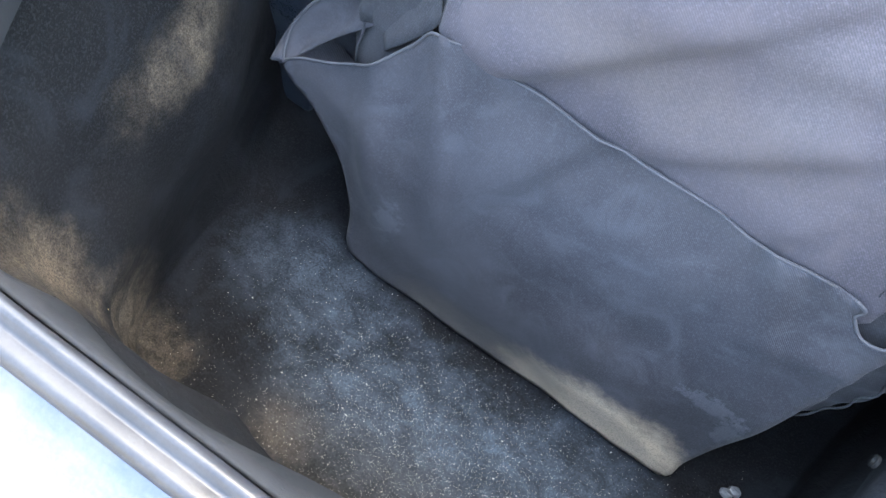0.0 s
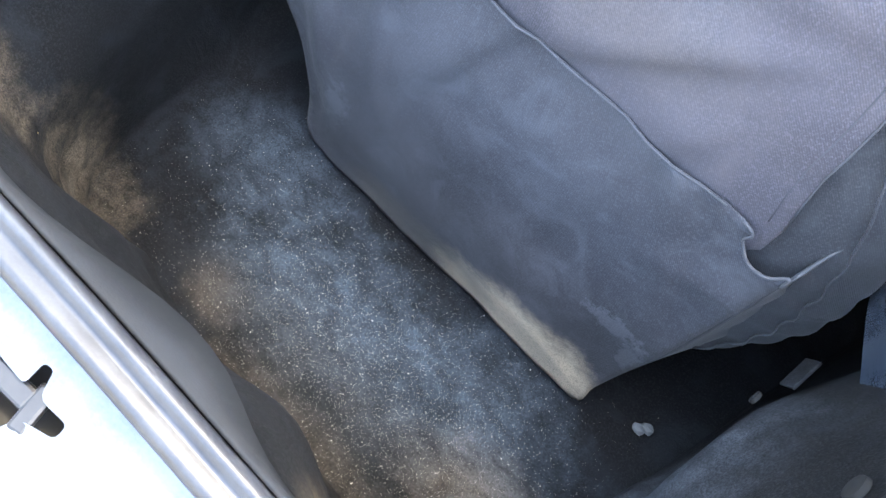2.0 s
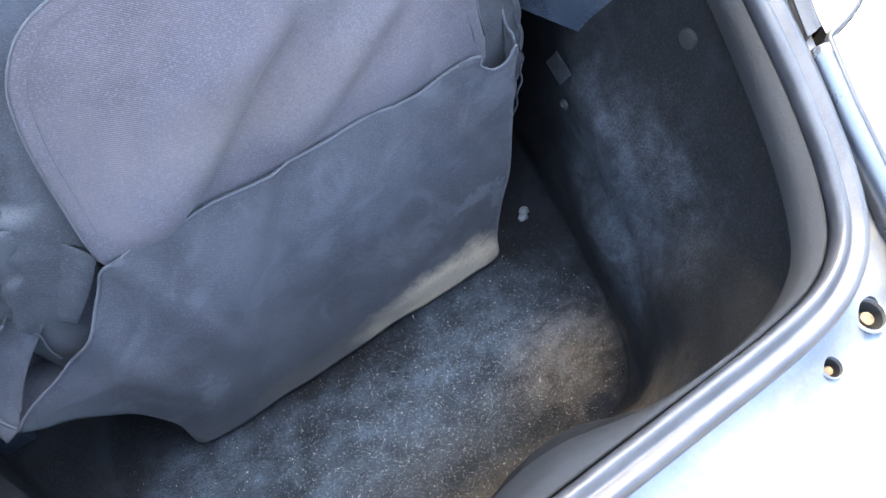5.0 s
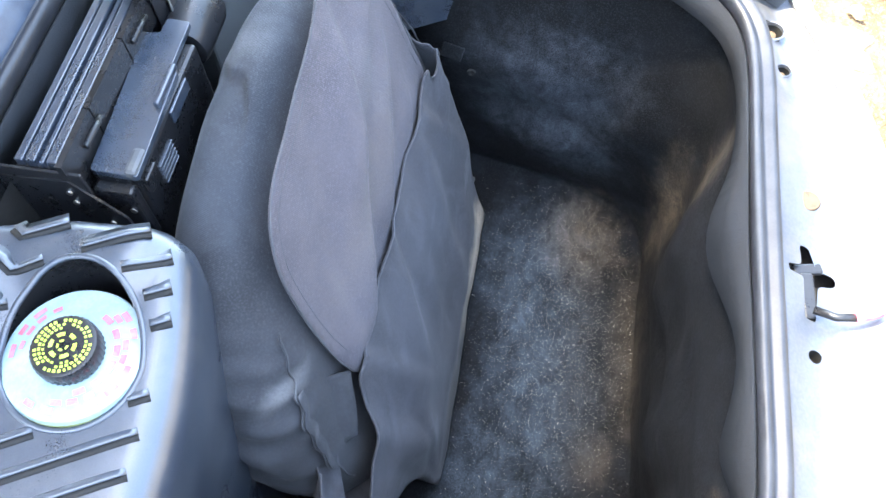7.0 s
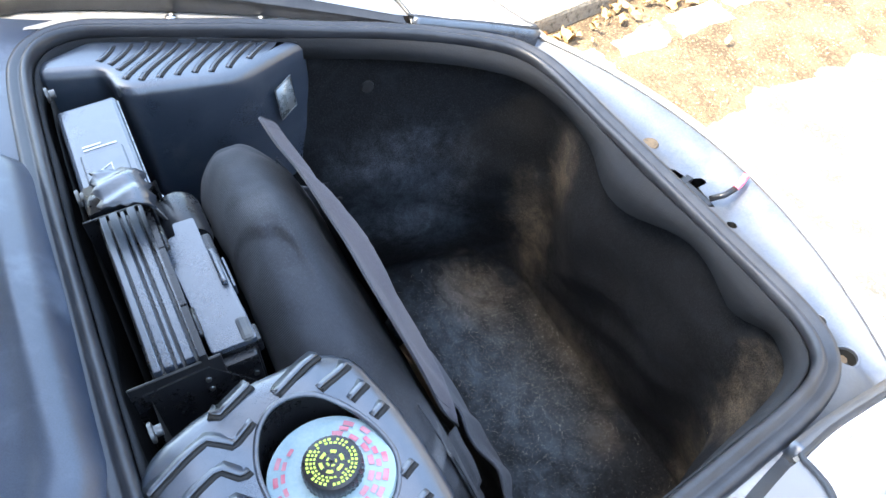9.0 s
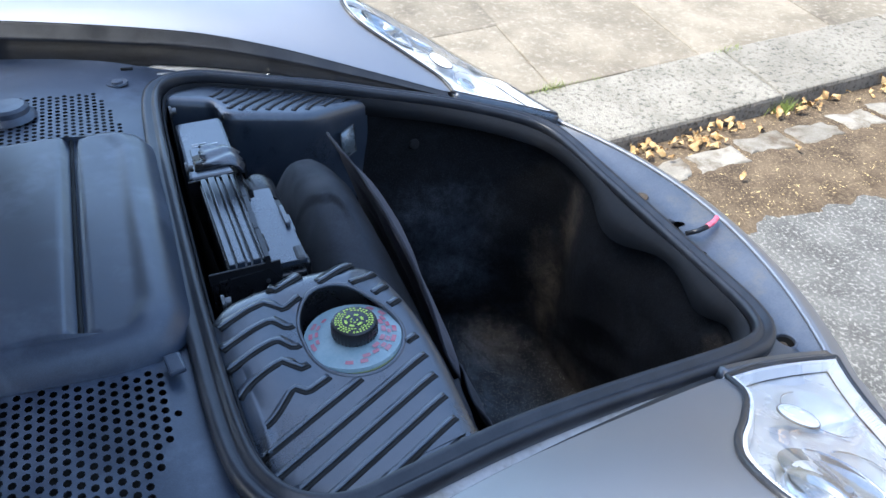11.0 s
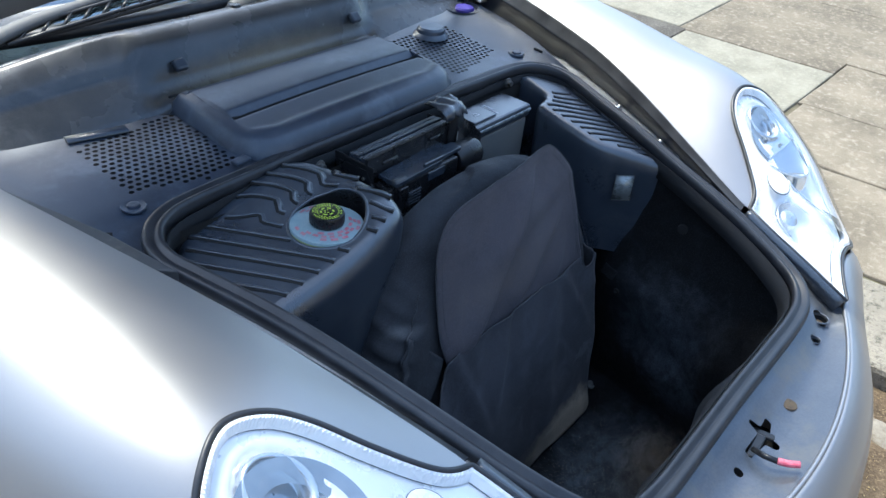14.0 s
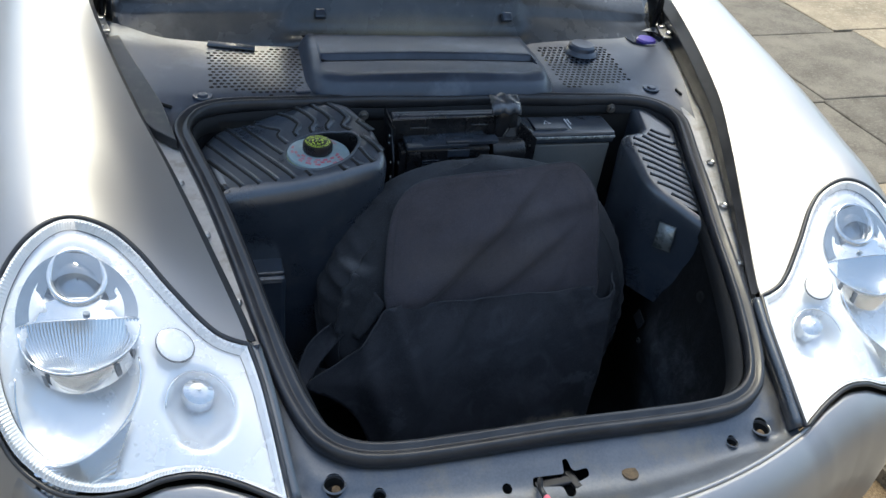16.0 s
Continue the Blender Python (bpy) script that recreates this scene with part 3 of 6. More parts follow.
# ---- car: outer body ----
def fender(side):
    """A front wing cut round the lamp, running on into the door."""
    lamp = LAMP_LINE[:-3]
    low = next(i for i, p in enumerate(lamp) if p[0] > 0.6 and p[1] < -0.105)
    arc = lamp[: low + 1]
    loop = [(0.0, y) for y in np.linspace(0.02, 1.5, 60)] + [(s, 1.5) for s in np.linspace(0.05, 1, 14)]
    loop += [(1.0, y) for y in np.linspace(1.46, -0.105, 40)] + [(s, -0.107) for s in np.linspace(0.97, side_s(*arc[-1]) + 0.03, 8)]
    loop += [(side_s(x, y), y) for x, y in reversed(arc)]
    scaled = [(s * 0.9, y) for s, y in loop]
    flat, faces = sheet(scaled, [], 0.022)
    verts, norms = [], []
    for s, y in flat:
        s /= 0.9
        x, z = side_point(s, y)
        s0, s1, y0, y1 = max(s - 0.01, 0), min(s + 0.01, 1), max(y - 0.01, -0.2), min(y + 0.01, 1.5)
        a, b, c, d = side_point(s0, y), side_point(s1, y), side_point(s, y0), side_point(s, y1)
        n = Vector((b[0] - a[0], 0, b[1] - a[1])).cross(Vector((d[0] - c[0], y1 - y0, d[1] - c[1])))
        n = -n if n.x + n.z < 0 else n
        verts.append((side * x, y, z))
        norms.append(Vector((side * n.x, n.y, n.z)).normalized())
    return link_mesh("front_wing", verts, faces, PAINT, car, "silver metallic front wing", normals=norms)


for side in (-1, 1):
    fender(side)

xs = np.linspace(-0.66, 0.66, 89)
drops = [(0, 0), (0.006, -0.002), (0.020, -0.010), (0.040, -0.030), (0.055, -0.062), (0.064, -0.11), (0.066, -0.19), (0.055, -0.28), (0.02, -0.36), (-0.05, -0.40)]
verts = []
for out, down in drops:
    for x in xs:
        y, z = bumper_line(x)
        y2, _ = bumper_line(x + 0.01)
        y1, _ = bumper_line(x - 0.01)
        k = 1 - 0.6 * smoothstep(0.45, 0.66, abs(x))
        nrm = Vector(((y2 - y1) / 0.02, -1)).normalized()
        verts.append((x + nrm.x * out * k, y + nrm.y * out * k, z + down))
link_mesh("bumper", verts, grid_faces(len(drops), len(xs)), PAINT, car, "silver painted front bumper skin", thick=0.003)
tube("bumper_edge", [(x, bumper_line(x)[0] + 0.002, bumper_line(x)[1] + 0.001) for x in np.linspace(-0.37, 0.37, 50)], 0.0035, PAINT, car, "bright rolled edge of the bumper")

# lock panel between seal and bumper, with its holes
star = rounded([(0.026, -0.196, 0.004), (0.004, -0.198, 0.006), (0.0, -0.182, 0.003), (-0.007, -0.183, 0.003), (-0.008, -0.199, 0.004), (-0.052, -0.198, 0.003),
                (-0.054, -0.209, 0.003), (-0.014, -0.214, 0.005), (-0.014, -0.231, 0.006), (-0.002, -0.230, 0.006), (0.003, -0.213, 0.006), (0.026, -0.206, 0.004)], 3)
round_holes = [(-0.304, -0.172, 0.0125), (-0.251, -0.190, 0.008), (-0.089, -0.206, 0.0065), (0.251, -0.190, 0.008), (0.304, -0.178, 0.0125)]
front_edge = [(x, bumper_line(x)[0] + 0.001) for x in np.linspace(-0.355, 0.355, 60)]
seal_front = [p for p in SEAL if p[1] < 0.01]
seal_front = sorted([p for p in seal_front if p[0] >= 0], key=lambda p: -p[1]) + sorted([p for p in seal_front if p[0] < 0], key=lambda p: p[1])
outline = front_edge + [(0.372, -0.08), (0.383, 0.0)] + seal_front + [(-0.383, 0.0), (-0.372, -0.08)]


def lock_height(x, y):
    edge = bumper_line(x)[0]
    t = smoothstep(-0.155, edge, y) if abs(x) < 0.34 else 1
    dip = 0.012 * math.sin(math.pi * min(max((y + 0.165) / (edge + 0.165 + 1e-6), 0), 1)) ** 2 if y < -0.165 else 0
    base = seal_height(y) - 0.018 - 0.01 * smoothstep(0.33, 0.38, abs(x))
    return base * (1 - t) + 0.588 * t - dip if y < -0.155 else base


holes = [star] + [[(x + r * c, y + r * s) for c, s in circle(1, 18)] for x, y, r in round_holes]
flat, faces = sheet(outline, holes, 0.012)
panel = link_mesh("lock_panel", [(x, y, lock_height(x, y)) for x, y in flat], faces, PANEL, car, "dull silver lock panel with water stains, bonnet shade put into its grey")
for x, y, r in round_holes:
    z = lock_height(x, y)
    # the cup is near-black so that the hole looks shaded inside
    cup = lathe("hole_cup", [(r * 1.02, -0.001), (r * 0.98, -0.006), (r * 0.8, -0.016), (0.001, -0.017)], (x, y, z), DARK, panel, "hole with its shade put into near-black colour")
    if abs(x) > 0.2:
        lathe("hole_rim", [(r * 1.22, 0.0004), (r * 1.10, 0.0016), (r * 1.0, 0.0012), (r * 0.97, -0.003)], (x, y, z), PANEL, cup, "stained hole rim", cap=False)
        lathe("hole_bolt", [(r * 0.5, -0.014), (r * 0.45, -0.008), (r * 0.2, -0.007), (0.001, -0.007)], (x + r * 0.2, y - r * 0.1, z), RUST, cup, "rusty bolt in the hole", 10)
# flat near-black sheet in place of the shade inside the latch recess
link_mesh("latch_well", [(-0.075, -0.25, 0.55), (0.045, -0.25, 0.55), (0.045, -0.17, 0.55), (-0.075, -0.17, 0.55)], [(0, 1, 2, 3)], DARK, panel, "near-black sheet standing for the shade in the latch recess")
block("latch_jaw", (0.05, 0.014, 0.006), (-0.025, -0.205, 0.572), BRACKET, panel, "dark latch jaw", (0, 0, 4))
block("latch_claw", (0.012, 0.03, 0.006), (0.004, -0.205, 0.572), BRACKET, panel, "dark latch claw", (0, 0, 12))
tube("hook_arm", [(-0.045, -0.205, 0.584), (-0.053, -0.222, 0.590), (-0.052, -0.240, 0.593)], 0.004, BRACKET, panel, "black safety hook arm")
tube("hook_grip", smooth_line([(-0.052, -0.238, 0.593), (-0.049, -0.250, 0.595), (-0.043, -0.262, 0.598)], 4), 0.0045, PINK, panel, "faded red rubber grip")
lathe("rubber_stop", [(0.012, 0), (0.011, 0.0015), (0.005, 0.0022), (0.001, 0.002)], (0.083, -0.21, lock_height(0.083, -0.21)), RUST, panel, "rust stained plug")

# flanges between seal and wings, with their studs, and the black strip standing along the wing
def flange_line(y):
    """Inner and outer edge of the flange beside the seal and the scuttle."""
    xo, zo = side_point(0, y)
    if y < 0.43:
        xi = float(np.interp(y, [p[1] for p in HALF[5:12]], [p[0] for p in HALF[5:12]])) + 0.006
    else:
        xi = xo - 0.05
    return xi, xo, min(seal_height(y) - 0.010, zo - 0.004) if y < 0.5 else seal_height(0.5) - 0.014 + 0.1 * (y - 0.5)


for side in (-1, 1):
    verts = []
    for y in np.linspace(0.0, 0.80, 50):
        xi, xo, zf = flange_line(float(y))
        verts += [(side * xi, y, zf), (side * (xi + 0.5 * (xo - xi)), y, zf - 0.002), (side * (xo + 0.001), y, zf + 0.002), (side * (xo + 0.002), y, zf - 0.04)]
    link_mesh("wing_flange", verts, grid_faces(50, 4), FLANGE, car, "dusty silver wing flange, sky light put into its pale colour")
    for y in (0.082, 0.205, 0.315):
        xi, xo, zf = flange_line(y)
        lathe("stud", [(0.008, 0), (0.0078, 0.003), (0.005, 0.005), (0.003, 0.0045), (0.001, 0.003)], (side * (0.42 * xi + 0.58 * xo), y, zf), STEEL, car, "steel fixing stud")
    verts = []
    for y in np.linspace(0.012, 1.0, 100):
        xi, xo, zf = flange_line(float(y))
        zo = side_point(0, y)[1]
        for dx, t in ((0.003, 1.0), (-0.002, 0.97), (-0.003, 0.72), (-0.011, 0.68), (-0.012, 0.58), (-0.005, 0.54), (-0.008, 0.0)):
            verts.append((side * (xo + dx), y, zf + 0.002 + (zo - zf - 0.003) * t))
    link_mesh("gap_strip", verts, grid_faces(100, 7), RUBBER, car, "black rubber strip along the wing gap")

# main seal of the boot opening
profile = [(0.012, -0.016), (0.0135, -0.004), (0.011, 0.004), (0.005, 0.0055), (0.000, 0.001), (-0.003, 0.001), (-0.006, 0.007), (-0.011, 0.0075), (-0.0145, 0.002), (-0.0145, -0.016)]
seal_line = [(x, y, seal_height(y) + 0.0015 * math.sin(23 * x + 9 * y) * math.sin(17 * y)) for x, y in SEAL]
link_mesh("boot_seal", *sweep(seal_line, profile, True), RUBBER, car, "black rubber seal round the boot opening")


# ---- car: headlamps ----
def headlamp(side):
    lamp = new("headlamp")
    lamp.parent = car
    lamp["label"] = "clear teardrop headlamp with chrome bowls"

    def up(x, y, d):
        e = 0.01
        n = Vector((-(side_z(x + e, y) - side_z(x - e, y)) / (2 * e), -(side_z(x, y + e) - side_z(x, y - e)) / (2 * e), 1)).normalized()
        p = Vector((x, y, side_z(x, y))) + n * d
        return Vector((side * p.x, p.y, p.z))

    ring = offset_loop(LAMP_LINE, 0.005)
    flat, faces = sheet(ring, [], 0.016)
    link_mesh("lens", [up(x, y, 0.004) for x, y in flat], faces, LENS, lamp, "clear moulded lamp lens")
    body = offset_loop(LAMP_LINE, 0.010)
    flat, faces = sheet(body, [], 0.008)
    bowls = [(0.588, 0.066, 0.046, 0.042, 0.026), (0.592, -0.034, 0.074, 0.076, 0.046), (0.452, -0.078, 0.040, 0.044, 0.032)]

    def depth(x, y):
        d = 0.012
        for cx, cy, rx, ry, dd in bowls:
            q = ((x - cx) / rx) ** 2 + ((y - cy) / ry) ** 2
            if q < 1:
                d = max(d, 0.012 + dd * (1 - q) ** 0.55)
        return 0.012 + (d - 0.012) * smoothstep(0.0, 0.012, edge_distance((x, y), body))

    link_mesh("reflector", [up(x, y, -depth(x, y)) for x, y in flat], faces, BOWL, lamp, "bright satin reflector with deep bowls")
    # serrated rim inside the lens, plain along the straight inner edge
    dense = [(p.x, p.y) for p in smooth_line(LAMP_LINE, 3, True)]
    n, rim = len(dense), []
    for d, lift in ((0.003, 0.002), (0.0065, 0.0005), (0.0105, -0.010)):
        for k, (x, y) in enumerate(offset_loop(dense, d)):
            teeth = k % 2 and d == 0.0065 and not (x < 0.41 and y < 0.0)
            rim.append(up(x, y, lift + (0.0024 if teeth else 0)))
    link_mesh("bezel", rim, grid_faces(3, n, True), BEZEL, lamp, "serrated clear rim", smooth=False)
    tube("gasket", [up(x, y, 0.0015) for x, y in offset_loop(LAMP_LINE, -0.001)], 0.0034, RUBBER, lamp, "black rubber lamp gasket", closed=True)
    low = [(cx, cy, rx, ry) for cx, cy, rx, ry, _ in bowls]
    cx, cy, rx, ry = low[1]
    tube("bowl_ring", [up(cx + rx * math.cos(a), cy + ry * math.sin(a), -0.011) for a in np.linspace(radians(170), radians(370), 40)], 0.0012, CHROME, lamp)
    cx, cy, rx, ry = low[2]
    tube("bowl_ring", [up(cx + rx * math.cos(a), cy + ry * math.sin(a), -0.011) for a in np.linspace(0, radians(180), 24)], 0.0010, CHROME, lamp)
    # glass projector in its chrome ring
    ball = []
    for i in range(9):
        a = math.pi / 2 * i / 8
        ball += [up(0.588 + 0.030 * math.cos(a) * c, 0.070 + 0.027 * math.cos(a) * s, -0.022 + 0.012 * math.sin(a)) for c, s in circle(1, 28)]
    link_mesh("projector_lens", ball, grid_faces(9, 28, True), LENS, lamp, "round glass projector lens")
    cup = []
    for r, d in ((0.001, -0.034), (0.024, -0.033), (0.029, -0.024), (0.030, -0.012), (0.035, -0.008), (0.038, -0.014), (0.038, -0.035)):
        cup += [up(0.588 + r * c, 0.070 + 0.93 * r * s, d) for c, s in circle(1, 32)]
    link_mesh("projector_ring", cup, grid_faces(7, 32, True), FROST, lamp, "polished projector ring")
    disc = [up(0.588 + r * c, 0.070 + 0.93 * r * s, d) for r, d in ((0.001, -0.026), (0.015, -0.027), (0.028, -0.030)) for c, s in circle(1, 32)]
    link_mesh("projector_glass", disc, grid_faces(3, 32, True), BULBGLASS, lamp, "blue-grey glass of the projector")
    # crescent round the projector; sky reflected in chrome is put into its blue-grey
    moon = []
    for k, a in enumerate(np.linspace(radians(-8), radians(188), 49)):
        for t in (0.0, 0.5, 1.0):
            moon.append(up(0.590 + (0.072 - 0.030 * t) * math.cos(a), 0.034 + (0.062 - 0.022 * t) * math.sin(a), -0.0085 - 0.007 * t))
    link_mesh("lamp_crescent", moon, grid_faces(49, 3), BULBGLASS, lamp, "inner surround of the projector, sky reflection put into its blue-grey")
    # fluted shield across the upper half of the main bowl, with its smooth brow
    shield, brow = [], []
    for i in range(15):
        t = i / 14
        half = 0.072 * math.sqrt(max(0.015, 1 - (0.985 * t) ** 2))
        for k in range(71):
            u = k / 35 - 1
            shield.append(up(0.588 + half * u, 0.020 + 0.006 * u * u * (1 - t) - 0.056 * t, -0.012 - 0.006 * math.sin(math.pi * t) + 0.0011 * (k % 2)))
            brow.append(up(0.588 + half * u, 0.020 + 0.006 * u * u * (1 - t) + 0.026 * t, -0.012 - 0.004 * t))
    link_mesh("fluted_shield", shield, grid_faces(15, 71), FROST, lamp, "fluted glass shield", smooth=False)
    link_mesh("shield_brow", brow, grid_faces(15, 71), FROST, lamp, "smooth glass brow of the shield")
    tube("shield_edge", [up(0.588 + 0.072 * math.cos(a), 0.020 - 0.055 * math.sin(a), -0.011) for a in np.linspace(0.03, math.pi - 0.03, 40)], 0.0013, CHROME, lamp)
    tube("shield_line", [up(0.588 + 0.070 * u, 0.020 + 0.006 * u * u, -0.0105) for u in np.linspace(-1, 1, 24)], 0.0007, CHROME, lamp)
    band = [up(0.588 + (0.072 + d) * math.cos(a), 0.018 - (0.055 + 2.6 * d) * math.sin(a), h) for d, h in ((0.0, -0.013), (0.003, -0.020), (0.006, -0.030)) for a in np.linspace(0.1, math.pi - 0.1, 40)]
    link_mesh("shield_band", band, grid_faces(3, 40), CHROME, lamp, "chrome band below the shield")
    # dark reflections in the chrome band, laid on as four dull patches
    for a in (0.55, 0.95, 2.2, 2.6):
        tab = [up(0.588 + (0.073 + d) * math.cos(a + e), 0.018 - (0.057 + 2.6 * d) * math.sin(a + e), h + 0.001) for d, h in ((0.0005, -0.013), (0.005, -0.026)) for e in (-0.05, 0.05)]
        link_mesh("band_slot", tab, [(0, 1, 3, 2)], DARKSTEEL, lamp, "dark reflection laid on the chrome band as a patch")
    lathe("shield_screw", [(0.0042, 0), (0.0036, 0.002), (0.001, 0.002)], up(0.578, 0.026, -0.011), BULBGLASS, lamp, "", 12)
    # ribbed foot of the lamp
    foot = []
    for i in range(23):
        t = i / 22
        for k in range(13):
            u = k / 6 - 1
            foot.append(up(0.590 + (0.062 - 0.024 * t) * u, -0.096 - 0.036 * t - 0.014 * (1 - u * u) * (1 - t) + 0.012 * u * u * (1 - t), -0.004 + 0.0016 * (i % 2)))
    link_mesh("ribbed_foot", foot, grid_faces(23, 13), FROST, lamp, "ribbed lower reflector", smooth=False)
    bulb = []
    for r, h in ((0.020, -0.040), (0.020, -0.024), (0.018, -0.019), (0.011, -0.016), (0.001, -0.015)):
        bulb += [up(0.452 + (r + 0.0006 * (k % 2)) * c, -0.058 + 0.85 * (r + 0.0006 * (k % 2)) * s, h + 0.004) for k, (c, s) in enumerate(circle(1, 40))]
    link_mesh("indicator_bulb", bulb, grid_faces(5, 40, True), FROST, lamp, "fluted bulb cover", smooth=False)
    lid = []
    for r, d in ((0.001, 0.0056), (0.6, 0.0055), (0.95, 0.0053), (1.0, 0.0046)):
        lid += [up(0.479 + 0.025 * r * (0.8 * c - 0.6 * 0.55 * s), -0.009 + 0.027 * r * (0.6 * c * 0.6 + 0.66 * s), d - 0.0008) for c, s in circle(1, 30)]
    link_mesh("washer_cover", lid, grid_faces(4, 30, True), BEZEL, lamp, "small pale oval washer cover")
    tube("washer_ring", [Vector(v) - Vector((0, 0, 0.0012)) for v in lid[90:120]], 0.0013, RUBBER, lamp, closed=True)
    inner = [(0.389, 0.0), (0.378, -0.06), (0.370, -0.12), (0.360, -0.195)]
    sill = [Vector((side * (x - 0.007), y, side_z(x + 0.004, y) - 0.002)) for x, y in inner]
    link_mesh("lamp_edge", *sweep(smooth_line(sill, 5), [(0.007, -0.02), (0.007, 0.004), (-0.007, 0.004), (-0.007, -0.02)]), PLASTIC, lamp, "dark plastic lamp edge")


for side in (-1, 1):
    headlamp(side)

# ---- car: scuttle behind the boot ----
back = [p for p in SEAL if p[1] >= 0.42]
back = sorted([p for p in back if p[0] >= 0.25], key=lambda p: (p[1] - 0.2) / max(p[0], 0.01)) + sorted([p for p in back if abs(p[0]) < 0.25], key=lambda p: -p[0]) + sorted([p for p in back if p[0] <= -0.25], key=lambda p: -(p[1] - 0.2) / max(-p[0], 0.01))
side_edge = [(side_point(0, y)[0] - 0.026, y) for y in np.linspace(0.44, 0.80, 14)]
scuttle = back + [(-x, y) for x, y in side_edge] + [(x, 0.80) for x in np.linspace(-0.55, 0.55, 24)] + list(reversed(side_edge))


def scuttle_height(x, y):
    base = float(np.interp(y, [0.40, 0.52, 0.56, 0.75, 0.80], [0.722, 0.745, 0.752, 0.765, 0.772]))
    return base + 0.012 * smoothstep(0.47, 0.60, abs(x)) + (0.006 if x > 0 else 0) * smoothstep(0.1, 0.3, abs(x)) + 0.0015 * math.sin(14 * x + 20 * y)


def vent(corners):
    out = []
    p = 0.0118
    for j in range(19):
        for i in range(22):
            x, y = -0.44 + i * p + (p / 2 if j % 2 else 0), 0.54 + j * p * 0.87
            for s in (1, -1):
                q = (s * x, y)
                if inside(q, corners) and edge_distance(q, corners) > 0.003:
                    out.append([(q[0] + 0.0043 * c, q[1] + 0.0036 * d) for c, d in circle(1, 7)])
    return out


vent_a = [(-0.408, 0.716), (-0.232, 0.734), (-0.240, 0.558), (-0.306, 0.546), (-0.408, 0.578)]
vent_b = [(0.262, 0.730), (0.425, 0.752), (0.428, 0.590), (0.385, 0.575), (0.335, 0.562), (0.262, 0.552)]
filler = [(0.540 + 0.042 * c, 0.762 + 0.030 * s) for c, s in circle(1, 28)]
flat, faces = sheet(scuttle, vent(vent_a) + vent(vent_b) + [[(x, y) for x, y in filler if y < 0.798]], 0.016, 0.3)
cowl = link_mesh("scuttle_panel", [(x, y, scuttle_height(x, y)) for x, y in flat], faces, COWL, car, "weathered black plastic scuttle panel with vent holes")
# flat near-black sheet gives the vent holes their shade
link_mesh("vent_tray", [(-0.48, 0.53, 0.70), (0.48, 0.53, 0.70), (0.50, 0.80, 0.70), (-0.50, 0.80, 0.70)], [(0, 1, 2, 3)], DARK, cowl, "near-black sheet standing for the shade below the vents")
lathe("filler_cup", [(0.043, -0.0005), (0.040, -0.03), (0.020, -0.034), (0.001, -0.034)], (0.540, 0.766, scuttle_height(0.53, 0.766)), PLASTIC, cowl)
lathe("washer_cap", [(0.022, -0.012), (0.022, 0.002), (0.019, 0.006), (0.010, 0.007), (0.001, 0.006)], (0.546, 0.762, scuttle_height(0.53, 0.766) - 0.006), PURPLE, cowl, "violet washer fluid cap")
lathe("vent_dome", [(0.037, 0.0), (0.034, 0.004), (0.029, 0.008), (0.028, 0.015), (0.024, 0.019), (0.001, 0.020)], (0.361, 0.705, scuttle_height(0.36, 0.705) + 0.0005), COWL, cowl, "round black plastic dome")
for x, y in ((-0.421, 0.552), (0.456, 0.554)):
    lathe("panel_screw", [(0.017, 0), (0.016, 0.002), (0.009, 0.001), (0.008, 0.004), (0.005, 0.005), (0.001, 0.004)], (x, y, scuttle_height(x, y) + 0.001), COWL, cowl, "dusty screw and washer")
# two slots drawn as near-black bars, their shade put into colour
for a, b, r in (((-0.503, 0.535), (-0.473, 0.520), 0.006), ((0.508, 0.545), (0.511, 0.527), 0.005)):
    tube("slot", [(*a, scuttle_height(*a) + 0.001), (*b, scuttle_height(*b) + 0.001)], r * 0.6, DARK, cowl)
# plain sticker on the left grille
a, b = Vector((-0.404, 0.738)), Vector((-0.318, 0.722))
t = (b - a).normalized()
nrm = Vector((-t.y, t.x))
verts = []
for q in (a - nrm * 0.009, b - nrm * 0.009, b + nrm * 0.009, a + nrm * 0.009):
    verts.append((q.x, q.y, scuttle_height(q.x, q.y) + 0.0032))
tag = link_mesh("vent_tab", verts, [(0, 1, 2, 3)], COWL, cowl, "flat black plastic tab", thick=0.003)
tube("tab_rim", [Vector(v) for v in verts], 0.0011, GREYBOX, tag, closed=True)

# raised cover in the middle
cover = rounded([(-0.222, 0.526, 0.050), (0.228, 0.526, 0.050), (0.238, 0.60, 0.0), (0.232, 0.738, 0.01), (-0.226, 0.738, 0.01), (-0.230, 0.60, 0.0)], 7)


def cover_height(x, y):
    across = 1 - smoothstep(0.200, 0.226, abs(x - 0.006))
    groove = 0.007 * smoothstep(0.011, 0.003, abs(y - 0.622)) * across
    ridge_line = 0.0035 * smoothstep(0.016, 0.004, abs(y - 0.552 - 0.35 * max(0.0, abs(x) - 0.17))) * across
    return 0.782 + 0.05 * (y - 0.53) - groove + ridge_line + 0.005 * smoothstep(0.624, 0.632, y) + 0.005 * (1 - (x / 0.24) ** 2) - 0.004 * smoothstep(0.66, 0.735, y)


lid = moulded("scuttle_cover", cover, cover_height, [(0.020, 0.0), (0.012, 0.001), (0.006, 0.004), (0.002, 0.010), (-0.004, 0.018), (-0.008, 0.030)], [], 0.005, COWL, car, "raised black plastic cover, dusty along its step")
block("cover_clip", (0.028, 0.016, 0.006), (-0.250, 0.545, 0.762), COWL, lid, "", (0, 0, 8))
